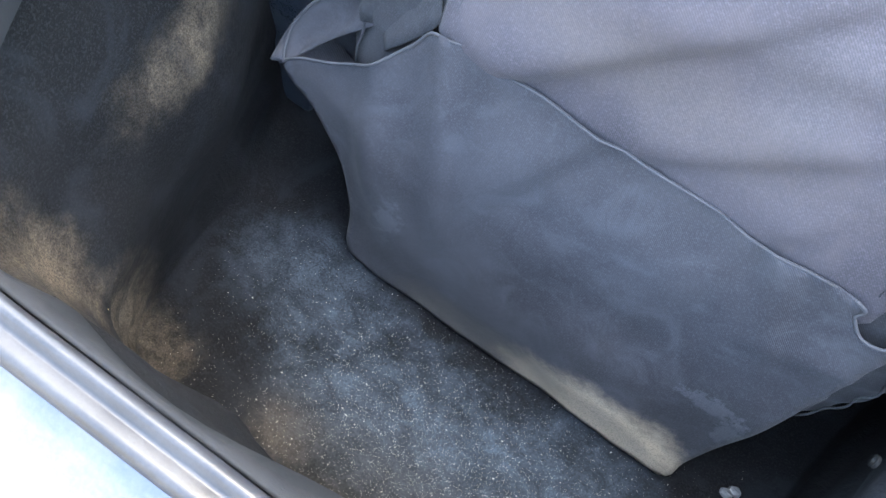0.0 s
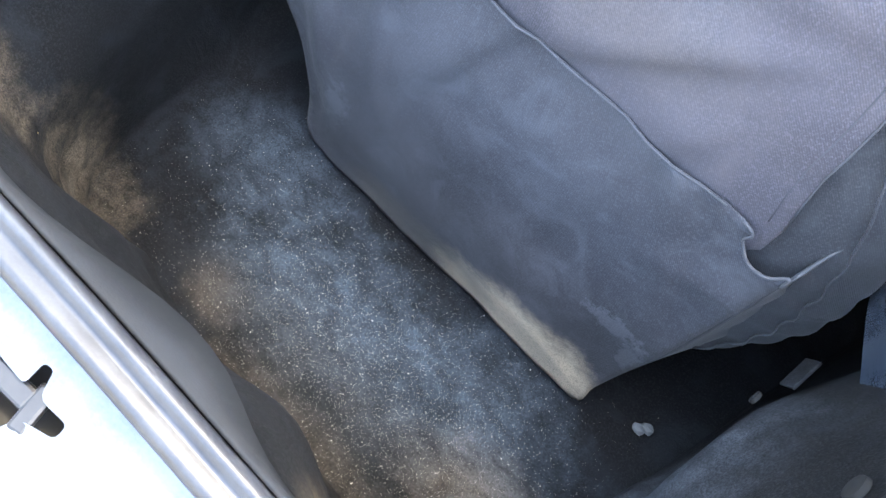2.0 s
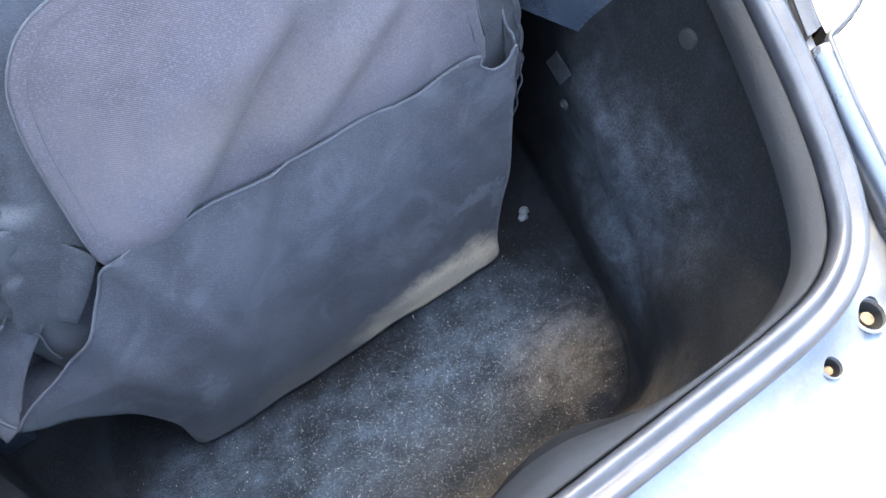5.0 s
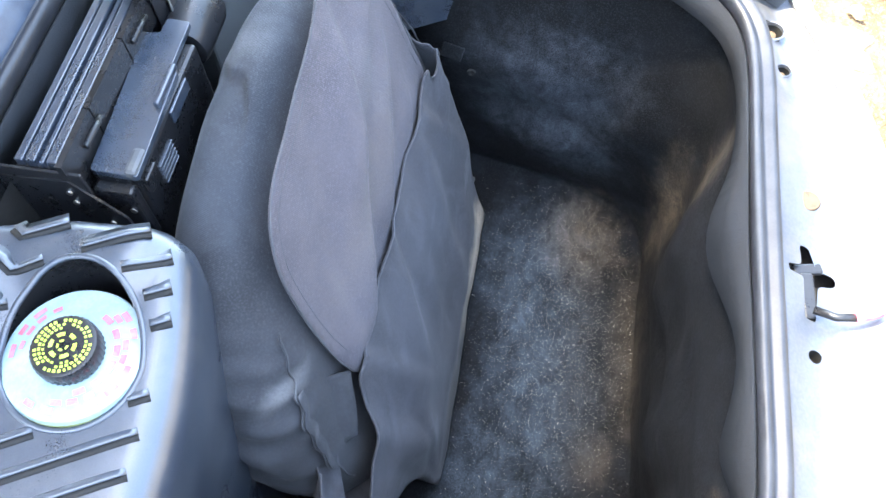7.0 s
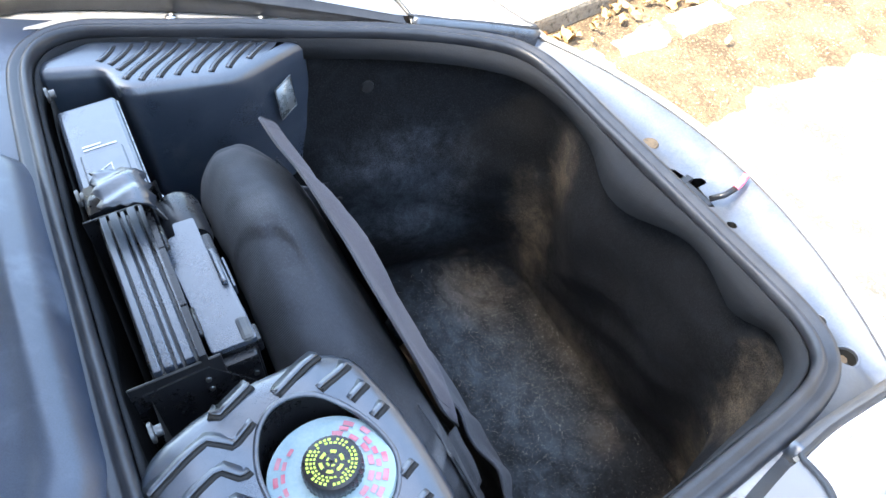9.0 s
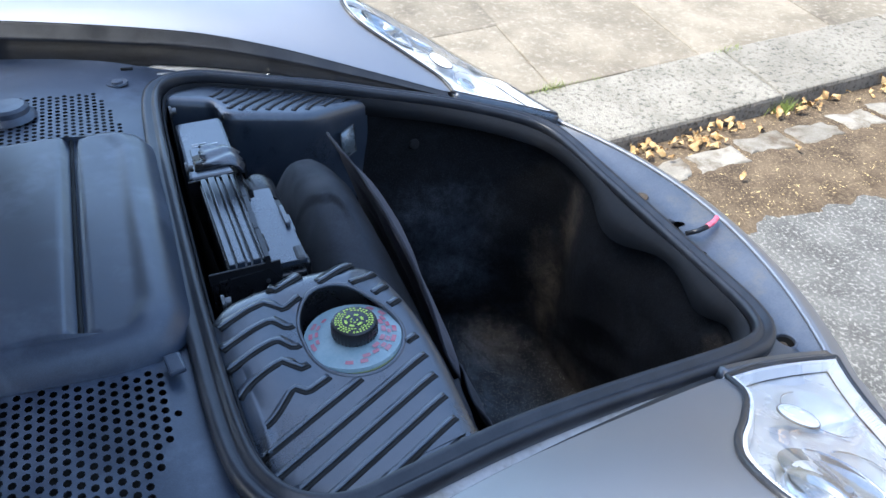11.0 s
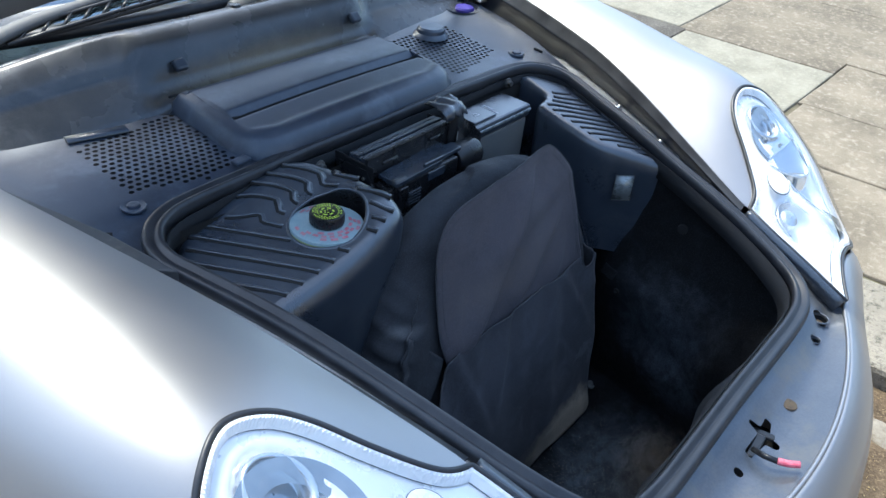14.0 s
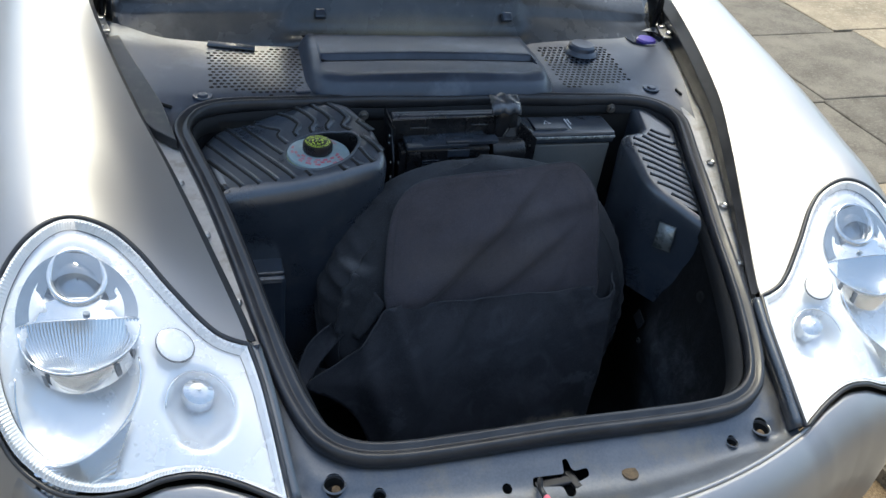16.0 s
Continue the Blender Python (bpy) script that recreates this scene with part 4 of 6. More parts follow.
# lip below the windscreen
rows = [(0.725, 0.768), (0.738, 0.777), (0.748, 0.779), (0.760, 0.781), (0.769, 0.800), (0.782, 0.832), (0.791, 0.841), (0.795, 0.846), (0.800, 0.850), (0.820, 0.861), (0.836, 0.862), (0.846, 0.852), (0.852, 0.82)]
xs = np.linspace(-0.575, 0.575, 70)
verts = []
for y, z in rows:
    for x in xs:
        w = 1 - 0.30 * smoothstep(0.25, 0.575, abs(x))
        low = 0.016 * smoothstep(0.22, 0.255, abs(x)) * (1 - smoothstep(0.7905, 0.7955, y))
        plain = 0.764 + (y - 0.725) / 0.095 * 0.085
        zz = z + (plain - z) * smoothstep(0.235, 0.262, abs(x)) * (y < 0.82)
        verts.append((x, y + 0.03 * (x / 0.575) ** 2, 0.766 + (zz - 0.766) * w - low * 0.5))
link_mesh("scuttle_lip", verts, grid_faces(len(rows), len(xs)), LIP, car, "dusty black scuttle lip below the windscreen", thick=0.002)
# dark groove lines on cover, lip and panel: near-black tubes standing for shade
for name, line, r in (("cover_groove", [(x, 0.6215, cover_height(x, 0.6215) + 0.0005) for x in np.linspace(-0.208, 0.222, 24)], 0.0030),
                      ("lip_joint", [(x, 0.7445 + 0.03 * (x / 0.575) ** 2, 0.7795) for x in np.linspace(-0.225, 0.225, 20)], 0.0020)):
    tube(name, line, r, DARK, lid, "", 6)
# black side plate between scuttle and the driver-side wing
plate = [(-0.466, 0.392), (-0.500, 0.425), (-0.526, 0.47), (-0.553, 0.56), (-0.578, 0.66), (-0.592, 0.735), (-0.560, 0.745), (-0.535, 0.66), (-0.510, 0.58), (-0.487, 0.505)]
verts = [(x, y, 0.748 + 0.075 * (y - 0.39) + h) for h in (0.006, -0.012) for x, y in plate]
k = len(plate)
link_mesh("side_plate", verts, [tuple(range(k)), tuple(range(2 * k - 1, k - 1, -1))] + [(i, (i + 1) % k, k + (i + 1) % k, k + i) for i in range(k)], GREYPLATE, car, "grey-black plastic side plate beside the wing", False, 0.002)
for x in (-0.187, 0.205):
    block("lip_clip", (0.022, 0.020, 0.012), (x, 0.768, 0.818), COWL, car, "black plastic clip", (40, 0, 0), 0.004)
for side in (-1, 1):
    base = Vector((side * 0.592, 0.775, 0.790))
    hinge = block("bonnet_hinge", (0.022, 0.075, 0.006), base, STEEL, car, "steel bonnet hinge", (3, 0, side * -12))
    tube("hinge_arm", [base + Vector((0, 0.02, 0.0)), base + Vector((-side * 0.005, 0.035, 0.09)), base + Vector((-side * 0.01, 0.0, 0.17))], 0.006, BRACKET, hinge, "black hinge arm")
    tube("gas_strut", [base + Vector((side * -0.012, 0.03, 0.0)), base + Vector((side * -0.03, -0.02, 0.40))], 0.007, BRACKET, hinge, "black gas strut")
    for d in (-0.024, 0.012):
        lathe("hinge_bolt", [(0.008, 0), (0.008, 0.005), (0.006, 0.006), (0.001, 0.006)], base + Vector((0, d, 0.003)), STEEL, hinge, "", 6)

# ---- car: bonnet, screen and the rest of the shell ----
rows = []
for i in range(22):
    t = i / 21
    y, z = 0.80 - 0.43 * t - 0.05 * math.sin(math.pi * t), 0.945 + 0.84 * t
    half = 0.575 - 0.165 * t ** 1.3
    rows.append([(half * u, y + (0.015 + 0.045 * (1 - t) ** 4) * (1 - u * u), z - 0.03 * (1 - t) * u * u) for u in np.linspace(-1, 1, 31)])
link_mesh("bonnet", [v for r in rows for v in r], grid_faces(22, 31), PAINT, car, "raised silver bonnet", thick=0.008)
link_mesh("bonnet_inner_skin", [(x * 0.97, y - 0.012, z) for r in rows for x, y, z in r], grid_faces(22, 31), LINING, car, "bare silver underside of the raised bonnet", thick=0.004)
rows = []
for i in range(9):
    t = i / 8
    rows.append([(u * (0.60 - 0.08 * t), 0.90 + 0.76 * t + 0.12 * u * u, 0.845 + 0.42 * t - 0.015 * u * u) for u in np.linspace(-1, 1, 21)])
link_mesh("windscreen", [v for r in rows for v in r], grid_faces(9, 21), SCREEN, car, "windscreen of clear greenish glass", thick=0.005)
frame_line = rows[0]
tube("screen_rubber", [Vector(v) + Vector((0, -0.005, 0.003)) for v in frame_line], 0.012, RUBBER, car, "black rubber below the windscreen")
link_mesh("dashboard", [(x, y, z) for y, z in ((0.93, 0.80), (1.25, 0.87), (1.55, 0.88), (1.62, 0.70)) for x in np.linspace(-0.6, 0.6, 7)], grid_faces(4, 7), PLASTIC, car, "black dashboard behind the windscreen")
for pts, blade in ((((-0.022, 0.838, 0.858), (0.03, 0.848, 0.868), (0.124, 0.868, 0.876), (0.28, 0.908, 0.890), (0.50, 0.965, 0.918)), ((0.115, 0.900, 0.878), (0.56, 0.985, 0.912))),
                   (((-0.553, 0.832, 0.848), (-0.506, 0.850, 0.862), (-0.37, 0.890, 0.880), (-0.26, 0.908, 0.888), (-0.12, 0.925, 0.896)), ((-0.40, 0.870, 0.866), (0.085, 0.902, 0.880)))):
    line = smooth_line(pts, 5)
    verts, m = [], len(line)
    for i, p in enumerate(line):
        half = 0.015 - 0.008 * i / (m - 1)
        way = (line[min(i + 1, m - 1)] - line[max(i - 1, 0)]).normalized()
        out = way.cross(Vector((0, -0.48, 0.88))).normalized()
        top = out.cross(way)
        verts += [p + out * half * u + top * v for u, v in ((1, -0.005), (1, 0.002), (0.55, 0.006), (-0.55, 0.006), (-1, 0.002), (-1, -0.005))]
    arm = link_mesh("wiper_arm", verts, grid_faces(m, 6, True) + [tuple(range(6)), tuple(range(6 * m - 6, 6 * m))], GREYPLATE, car, "grey-black flat wiper arm")
    lathe("pivot_cap", [(0.015, 0), (0.015, 0.012), (0.010, 0.018), (0.001, 0.019)], Vector(pts[0]) - Vector((0, 0, 0.010)), BRACKET, arm)
    a, b = Vector(blade[0]), Vector(blade[1])
    across = Vector((0.03, 0.021, 0.012))
    for d in (0.0, 1.0):
        tube("blade_frame", [a.lerp(b, t) + across * d + Vector((0, 0, 0.006 * math.sin(math.pi * t))) for t in np.linspace(0, 1, 9)], 0.0034, BRACKET, arm)
    for k in range(14):
        p = a.lerp(b, (k + 0.5) / 14) + Vector((0, 0, 0.006 * math.sin(math.pi * (k + 0.5) / 14)))
        tube("blade_rung", [p, p + across], 0.0026, BRACKET, arm, "", 6)
    tube("blade_rubber", [a + across * 0.5 - Vector((0, 0, 0.010)), b + across * 0.5 - Vector((0, 0, 0.010))], 0.004, RUBBER, arm)
# cabin and tail
arch = [(1.62, 1.26, 0.53), (1.85, 1.30, 0.55), (2.25, 1.28, 0.55), (2.7, 1.16, 0.54), (3.2, 0.98, 0.56), (3.7, 0.84, 0.60), (4.05, 0.74, 0.62), (4.15, 0.55, 0.62)]
verts = []
for y, z, w in arch:
    for u in np.linspace(-1, 1, 21):
        verts.append((w * u, y, z - 0.10 * abs(u) ** 4))
link_mesh("roof", verts, grid_faces(len(arch), 21), PAINT, car, "silver roof and tail", thick=0.01)
for side in (-1, 1):
    tail = [(1.5, 1.0), (2.2, 1.0), (3.0, 1.03), (3.6, 1.01), (4.0, 0.93), (4.15, 0.75)]
    verts = []
    for y, k in tail:
        for s in np.linspace(0, 1, 20):
            x, z = side_point(s, 1.5)
            verts.append((side * x * k, y, z if y < 4 else min(z, 0.8)))
    link_mesh("rear_side", verts, grid_faces(len(tail), 20), PAINT, car, "silver door and rear wing", thick=0.004)
    shoulder = []
    for y, z, w in arch:
        k = float(np.interp(y, [q[0] for q in tail], [q[1] for q in tail]))
        x0, z0 = side_point(0, 1.5)
        low, high = Vector((side * x0 * k, y, z0 if y < 4 else 0.75)), Vector((side * w * 0.99, y, z - 0.098))
        shoulder += [low.lerp(high, t) + Vector((0, 0, 0.02 * math.sin(math.pi * t))) for t in np.linspace(0, 1, 6)]
    link_mesh("rear_shoulder", shoulder[18:], grid_faces(len(arch) - 3, 6), PAINT, car, "silver shoulder above the rear wing", thick=0.004)
    tube("screen_pillar", smooth_line([(side * 0.625, 0.97, 0.872), (side * 0.585, 1.22, 1.03), (side * 0.535, 1.62, 1.205), (side * 0.55, 1.85, 1.225)], 5), 0.022, PAINT, car, "silver windscreen pillar", 10)
    sidewin = [[(side * 0.66, 0.98, 0.88), (side * 0.66, 1.6, 0.89), (side * 0.665, 2.3, 0.90), (side * 0.66, 3.0, 0.89)], [(side * 0.60, 1.03, 0.91), (side * 0.53, 1.62, 1.17), (side * 0.545, 2.2, 1.19), (side * 0.54, 2.95, 0.97)]]
    link_mesh("side_window", [v for r in sidewin for v in r], grid_faces(2, 4), SCREEN, car, "side window glass")
    for y in (0.62, 2.95):
        hub = Vector((side * 0.80, y, 0.31))
        turn = Matrix.Rotation(radians(90), 4, "Y")
        wheel = lathe("wheel", [(0.20, -0.09), (0.29, -0.10), (0.312, -0.07), (0.312, 0.07), (0.29, 0.10), (0.20, 0.09)], hub, TYRE, car, "black road tyre", 36, turn)
        lathe("rim", [(0.205, -0.085), (0.19, -0.04), (0.06, -0.03), (0.05, 0.03), (0.19, 0.04), (0.205, 0.085)], hub, STEEL, wheel, "silver wheel rim", 30, turn)
    plate = [(side * 0.70, y, z) for y in (0.1, 1.4) for z in (0.62, 0.25)]
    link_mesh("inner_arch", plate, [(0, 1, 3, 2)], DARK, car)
link_mesh("underbody", [(-0.7, -0.15, 0.17), (0.7, -0.15, 0.17), (0.8, 4.0, 0.17), (-0.8, 4.0, 0.17)], [(0, 1, 2, 3)], DARK, car, "dark underbody", thick=0.01)
lathe("side_repeater", [(0.026, 0), (0.024, 0.006), (0.014, 0.011), (0.001, 0.012)], (-0.788, 0.86, 0.79), LENS, car, "oval clear side repeater lamp", 24, Matrix.Rotation(radians(-50), 4, "Y") @ Matrix.Diagonal((1, 1.9, 1, 1)))

# ---- boot: felt liner ----
FLOOR = 0.185
BULGES = [((0.355, 0.12, 0.45), (0.2, 0.16, 0.085), 0.036), ((0.31, -0.10, 0.40), (0.07, 0.06, 0.10), 0.030), ((-0.31, -0.09, 0.40), (0.10, 0.10, 0.10), 0.035), ((-0.37, 0.10, 0.40), (0.11, 0.11, 0.11), 0.030),
          ((0.20, -0.15, 0.46), (0.05, 0.09, 0.13), -0.018), ((0.09, -0.15, 0.42), (0.07, 0.09, 0.11), 0.030), ((-0.06, -0.15, 0.40), (0.06, 0.09, 0.12), 0.012), ((-0.14, -0.15, 0.38), (0.05, 0.09, 0.10), 0.026), ((-0.20, -0.15, 0.50), (0.06, 0.06, 0.06), 0.015), ((0.36, 0.02, 0.29), (0.1, 0.10, 0.05), 0.018)]
top_loop = offset_loop(SEAL, 0.014)
rings = [(0.0, 0.0), (0.03, 0.02), (0.06, 0.05)] + [(0.06 + 0.84 * t, 0.05 + 0.86 * t) for t in np.linspace(0.04, 1, 22)] + [(0.96, 0.94), (1.03, 0.97), (1.14, 0.99)]
verts, n = [], len(top_loop)
for f, h in rings:
    for x, y in top_loop:
        z = (seal_height(y) - 0.012) * (1 - h) + FLOOR * h
        c = Vector((0, 0.17))
        low = Vector((x * (0.965 if x > 0 else 0.88), 0.17 + (y - 0.17) * 0.92))
        p = Vector((x, y)).lerp(low, f)
        way = (c - p).normalized()
        push = sum(a * math.exp(-((x - b[0]) / r[0]) ** 2 - ((y - b[1]) / r[1]) ** 2 - ((z - b[2]) / r[2]) ** 2) for b, r, a in BULGES)
        push += 0.007 * smoothstep(0.1, 0.3, h) * (1 - abs(noise.noise((x * 5 + 3 * z, y * 5, z * 13))) * 2.4)
        push += 0.006 * h * noise.noise((x * 7, y * 7, z * 7)) + 0.004 * (0 < h < 0.1) * noise.noise((x * 14, y * 14, 3))
        p += way * push * min(1, h * 6)
        verts.append((p.x, p.y, z))
for k in (0.94, 0.87, 0.8, 0.73, 0.66, 0.59, 0.52, 0.45, 0.38, 0.3, 0.2, 0.1, 0.02):
    for x, y in top_loop:
        px, py = x * (0.945 if x > 0 else 0.865) * k, 0.17 + (y - 0.17) * 0.905 * k
        verts.append((px, py, FLOOR + 0.006 * noise.noise((px * 9, py * 9, 1)) + 0.003 * noise.noise((px * 30, py * 30, 5)) - 0.002 * abs(noise.noise((px * 11 + py * 8, py * 26 - px * 12, 3)))))
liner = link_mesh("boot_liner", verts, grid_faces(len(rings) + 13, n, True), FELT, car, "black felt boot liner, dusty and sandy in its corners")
hem = []
for k, (x, y) in enumerate(offset_loop(SEAL, 0.017)):
    w = 0.5 + 0.5 * math.sin(21 * x + 13 * y)
    hem.append((x, y, seal_height(y) - 0.010 + 0.003 * w))
lip = []
for x, y, z in hem:
    front = smoothstep(-0.02, -0.12, y)
    wave = 0.5 + 0.5 * math.sin(24 * x + 1.1)
    wave *= smoothstep(0.18, 0.06, x) * smoothstep(-0.26, -0.18, x)
    drop = 0.030 + 0.022 * wave + 0.004 * math.sin(17 * x)
    lip.append((x * (1 - 0.05 * smoothstep(0.2, -0.1, y)), y + front * (0.003 + 0.022 * wave) + 0.002 * math.sin(31 * x + 9 * y), z - drop))
link_mesh("liner_edge", hem + lip, grid_faces(2, n, True), BACKING, liner, "wavy loose grey edge of the felt", thick=0.003)
lathe("liner_button", [(0.010, 0), (0.009, 0.004), (0.001, 0.005)], (0.358, 0.09, 0.60), DARK, liner, "", 14, Matrix.Rotation(radians(-90), 4, "Y"))
lathe("liner_eyelet", [(0.006, 0), (0.006, 0.003), (0.003, 0.003), (0.001, 0.0)], (0.328, 0.168, 0.433), DARK, liner, "", 14, Matrix.Rotation(radians(-90), 4, "Y"))
block("liner_tab", (0.003, 0.030, 0.022), (0.333, 0.195, 0.462), FELT, liner, "folded flap", (15, 12, 0))

# ---- boot: moulded side covers ----
bin_a = rounded([(-0.136, 0.316, 0.035), (-0.146, 0.43, 0.03), (-0.182, 0.507, 0.03), (-0.24, 0.515, 0.02), (-0.40, 0.500, 0.03), (-0.442, 0.44, 0.03), (-0.413, 0.286, 0.012), (-0.25, 0.286, 0.06)], 7)


def bin_a_height(x, y):
    hump = 0.014 * smoothstep(0.405, 0.47, y) * smoothstep(-0.345, -0.26, x)
    rim = 0.009 * smoothstep(-0.215, -0.178, x) * smoothstep(0.325, 0.36, y)
    fall = 0.016 * max(0.0, (0.33 - y) / 0.045) ** 2 if y < 0.33 else 0.0
    return 0.7145 + 0.150 * (min(x, -0.20) + 0.396) + 0.05 * max(x + 0.20, 0.0) + 0.030 * (y - 0.3) + max(hump, rim) - 0.4 * fall


opening = [(-0.249 + (0.0515 if c < 0 else 0.070) * c, 0.371 + 0.0510 * s + 0.010 * max(c, 0)) for c, s in circle(1, 44)]
side_cover = moulded("reservoir_cover", bin_a, bin_a_height, [(0.024, 0.0), (0.015, 0.0015), (0.008, 0.005), (0.003, 0.012), (0.0, 0.026), (0.004, 0.10), (0.012, ("z", 0.20))], [opening], 0.007, PLASTIC, car, "ribbed black plastic cover with a round opening")
tube("opening_rim", [(x, y, bin_a_height(x, y) - 0.001) for x, y in opening], 0.0026, PLASTIC, side_cover, closed=True)
skirt = [(x, y, bin_a_height(x, y) - 0.001) for x, y in opening] + [(x, y, 0.690) for x, y in opening]
link_mesh("opening_skirt", skirt, grid_faces(2, len(opening), True), BRACKET, side_cover, "dark wall of the opening")
d, acr = Vector((0.47, -0.883)), Vector((0.883, 0.47))
zone, keepout = offset_loop(bin_a, 0.012), offset_loop(opening, -0.004)
for k in range(-9, 9):
    start_p = Vector((-0.322, 0.311)) + acr * 0.0236 * k
    run = []
    for i in range(-110, 60):
        q = start_p + d * 0.0025 * i
        bend = 0.016 * smoothstep(0.433, 0.441, q.y)
        q = q + acr * bend * smoothstep(-0.33, -0.30, q.x)
        ok = inside(q, zone) and not inside(q, keepout) and q.y > 0.306
        if ok:
            run.append((q.x, q.y, bin_a_height(q.x, q.y) + 0.0004))
        if (not ok or i == 59) and run:
            if len(run) > 5:
                # near-black strip puts the shade of the groove beside the rib into colour
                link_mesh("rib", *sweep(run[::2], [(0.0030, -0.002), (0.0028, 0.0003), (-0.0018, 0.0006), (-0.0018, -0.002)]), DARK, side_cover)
                link_mesh("rib_crest", *sweep(run[::2], [(-0.0014, -0.002), (-0.0014, 0.0016), (-0.0034, 0.0020), (-0.0110, -0.0008)]), PLASTIC, side_cover)
            run = []
bin_b = rounded([(0.381, 0.160, 0.012), (0.405, 0.20, 0.0), (0.428, 0.30, 0.0), (0.452, 0.42, 0.02), (0.41, 0.492, 0.02), (0.380, 0.492, 0.01), (0.372, 0.422, 0.012), (0.322, 0.412, 0.02), (0.316, 0.274, 0.03)], 6)


def bin_b_height(x, y):
    return 0.690 + 0.18 * (y - 0.162)


right_cover = moulded("side_cover", bin_b, bin_b_height, [(0.014, 0.0), (0.008, 0.0015), (0.003, 0.005), (0.0, 0.012), (0.0, 0.03), (0.003, 0.12), (0.006, ("z", 0.49))], [], 0.012, PLASTIC, car, "ribbed black plastic side cover")
zone = offset_loop(bin_b, 0.016)
for k in range(12):
    y0 = 0.215 + 0.021 * k
    run = []
    for i in range(40):
        x = 0.32 + 0.0035 * i
        y = y0 + 0.95 * (0.40 - x) * 0.75 + 0.006 * math.sin(55 * (x - 0.32)) - 0.03
        if inside((x, y), zone) and x < 0.425:
            run.append((x, y, bin_b_height(x, y) + 0.0005))
    if len(run) > 3:
        # groove shade again laid on as a near-black strip by each crest
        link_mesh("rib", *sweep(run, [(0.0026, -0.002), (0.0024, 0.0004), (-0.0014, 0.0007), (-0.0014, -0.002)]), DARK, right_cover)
        link_mesh("rib_crest", *sweep(run, [(-0.0010, -0.002), (-0.0010, 0.0016), (-0.0030, 0.0020), (-0.0090, -0.0008)]), PLASTIC, right_cover)
link_mesh("rib_bar", *sweep([(0.398, 0.205, bin_b_height(0, 0.205) + 0.003), (0.415, 0.32, bin_b_height(0, 0.32) + 0.003)], [(0.006, -0.003), (0.006, 0.003), (-0.006, 0.003), (-0.006, -0.003)]), PLASTIC, right_cover, smooth=False)
lbl = [(0.3385, 0.231, 0.660), (0.3555, 0.2035, 0.664), (0.3565, 0.202, 0.613), (0.3395, 0.2295, 0.609)]
n2 = Vector((-0.107, -0.064, 0)).normalized()
mark = link_mesh("sticker", [Vector(p) + n2 * 0.006 for p in lbl], [(0, 1, 2, 3)], STICKER, right_cover, "reflective grey blank sticker", thick=0.0015)
tube("sticker_edge", [Vector(p) + n2 * 0.007 for p in lbl], 0.001, GREYBOX, mark, closed=True)

# ---- boot: brake fluid tank and cap ----
tank = lathe("fluid_tank", [(0.046, -0.05), (0.0500, -0.012), (0.0512, -0.003), (0.0500, 0.0002), (0.030, 0.0038), (0.001, 0.0050)], (-0.2465, 0.3715, 0.7365), TANK, car, "pale translucent brake fluid tank", 48)
lathe("tank_rim", [(0.0508, -0.014), (0.0516, -0.006), (0.0508, -0.0022), (0.0490, -0.0015)], (-0.2465, 0.3715, 0.7365), TANKRIM, tank, "yellowed moulded tank rim", 48)
cap_at = Vector((-0.2490, 0.3695, 0.7420))
cap = []
for r, h, knurl in ((0.0228, 0.0, 1), (0.0240, 0.0015, 1), (0.0240, 0.0125, 1), (0.0228, 0.0152, 0.4), (0.0210, 0.0160, 0), (0.001, 0.0160, 0)):
    cap += [(cap_at.x + (r - 0.0009 * knurl * (k % 2)) * c, cap_at.y + (r - 0.0009 * knurl * (k % 2)) * s, cap_at.z + h) for k, (c, s) in enumerate(circle(1, 72))]
cap_ob = sharp(link_mesh("tank_cap", cap, grid_faces(6, 72, True), BRACKET, tank, "knurled black cap with yellow print"), 40)


def flat_bars(name, rows, centre, z, material, parent, seed):
    """Print that cannot be read: short curved bars in rings of (radius, height, from, to, bars)."""
    rng = random.Random(seed)
    for r, hgt, a0, a1, count in rows:
        for k in range(count):
            if rng.random() < 0.16:
                continue
            u0 = radians(a0 + (a1 - a0) * (k + 0.12 + 0.1 * rng.random()) / count)
            u1 = radians(a0 + (a1 - a0) * (k + 0.85 - 0.15 * rng.random()) / count)
            bar = [(centre[0] + rr * math.cos(u), centre[1] + rr * math.sin(u), z(rr)) for u in (u0, (u0 + u1) / 2, u1) for rr in (r - hgt / 2, r + hgt / 2)]
            link_mesh(name, bar, [(0, 1, 3, 2), (2, 3, 5, 4)], material, parent, smooth=False)


flat_bars("cap_print", [(0.0188, 0.0022, 0, 360, 34), (0.0158, 0.0018, 0, 360, 28), (0.0132, 0.0016, 20, 250, 16), (0.0085, 0.0028, 0, 360, 6), (0.0035, 0.0016, 0, 360, 5)], cap_at, lambda r: cap_at.z + 0.0163, YELLOWINK, cap_ob, 3)
flat_bars("tank_print", [(0.043, 0.0044, 150, 330, 9), (0.0375, 0.004, 160, 330, 10), (0.032, 0.0044, 200, 340, 6), (0.043, 0.004, 20, 110, 4), (0.037, 0.0034, 30, 100, 4)], (-0.2465, 0.3715), lambda r: 0.7365 + 0.0003 + 0.0038 * min(1.0, (0.0505 - r) / 0.02) + 0.0008, REDINK, tank, 5)

# ---- boot: electrics behind the bag ----
amp = thing("amplifier", "finned black aluminium amplifier in a sheet steel bracket", "amplifier", (-0.02, 0.455, 0.62))


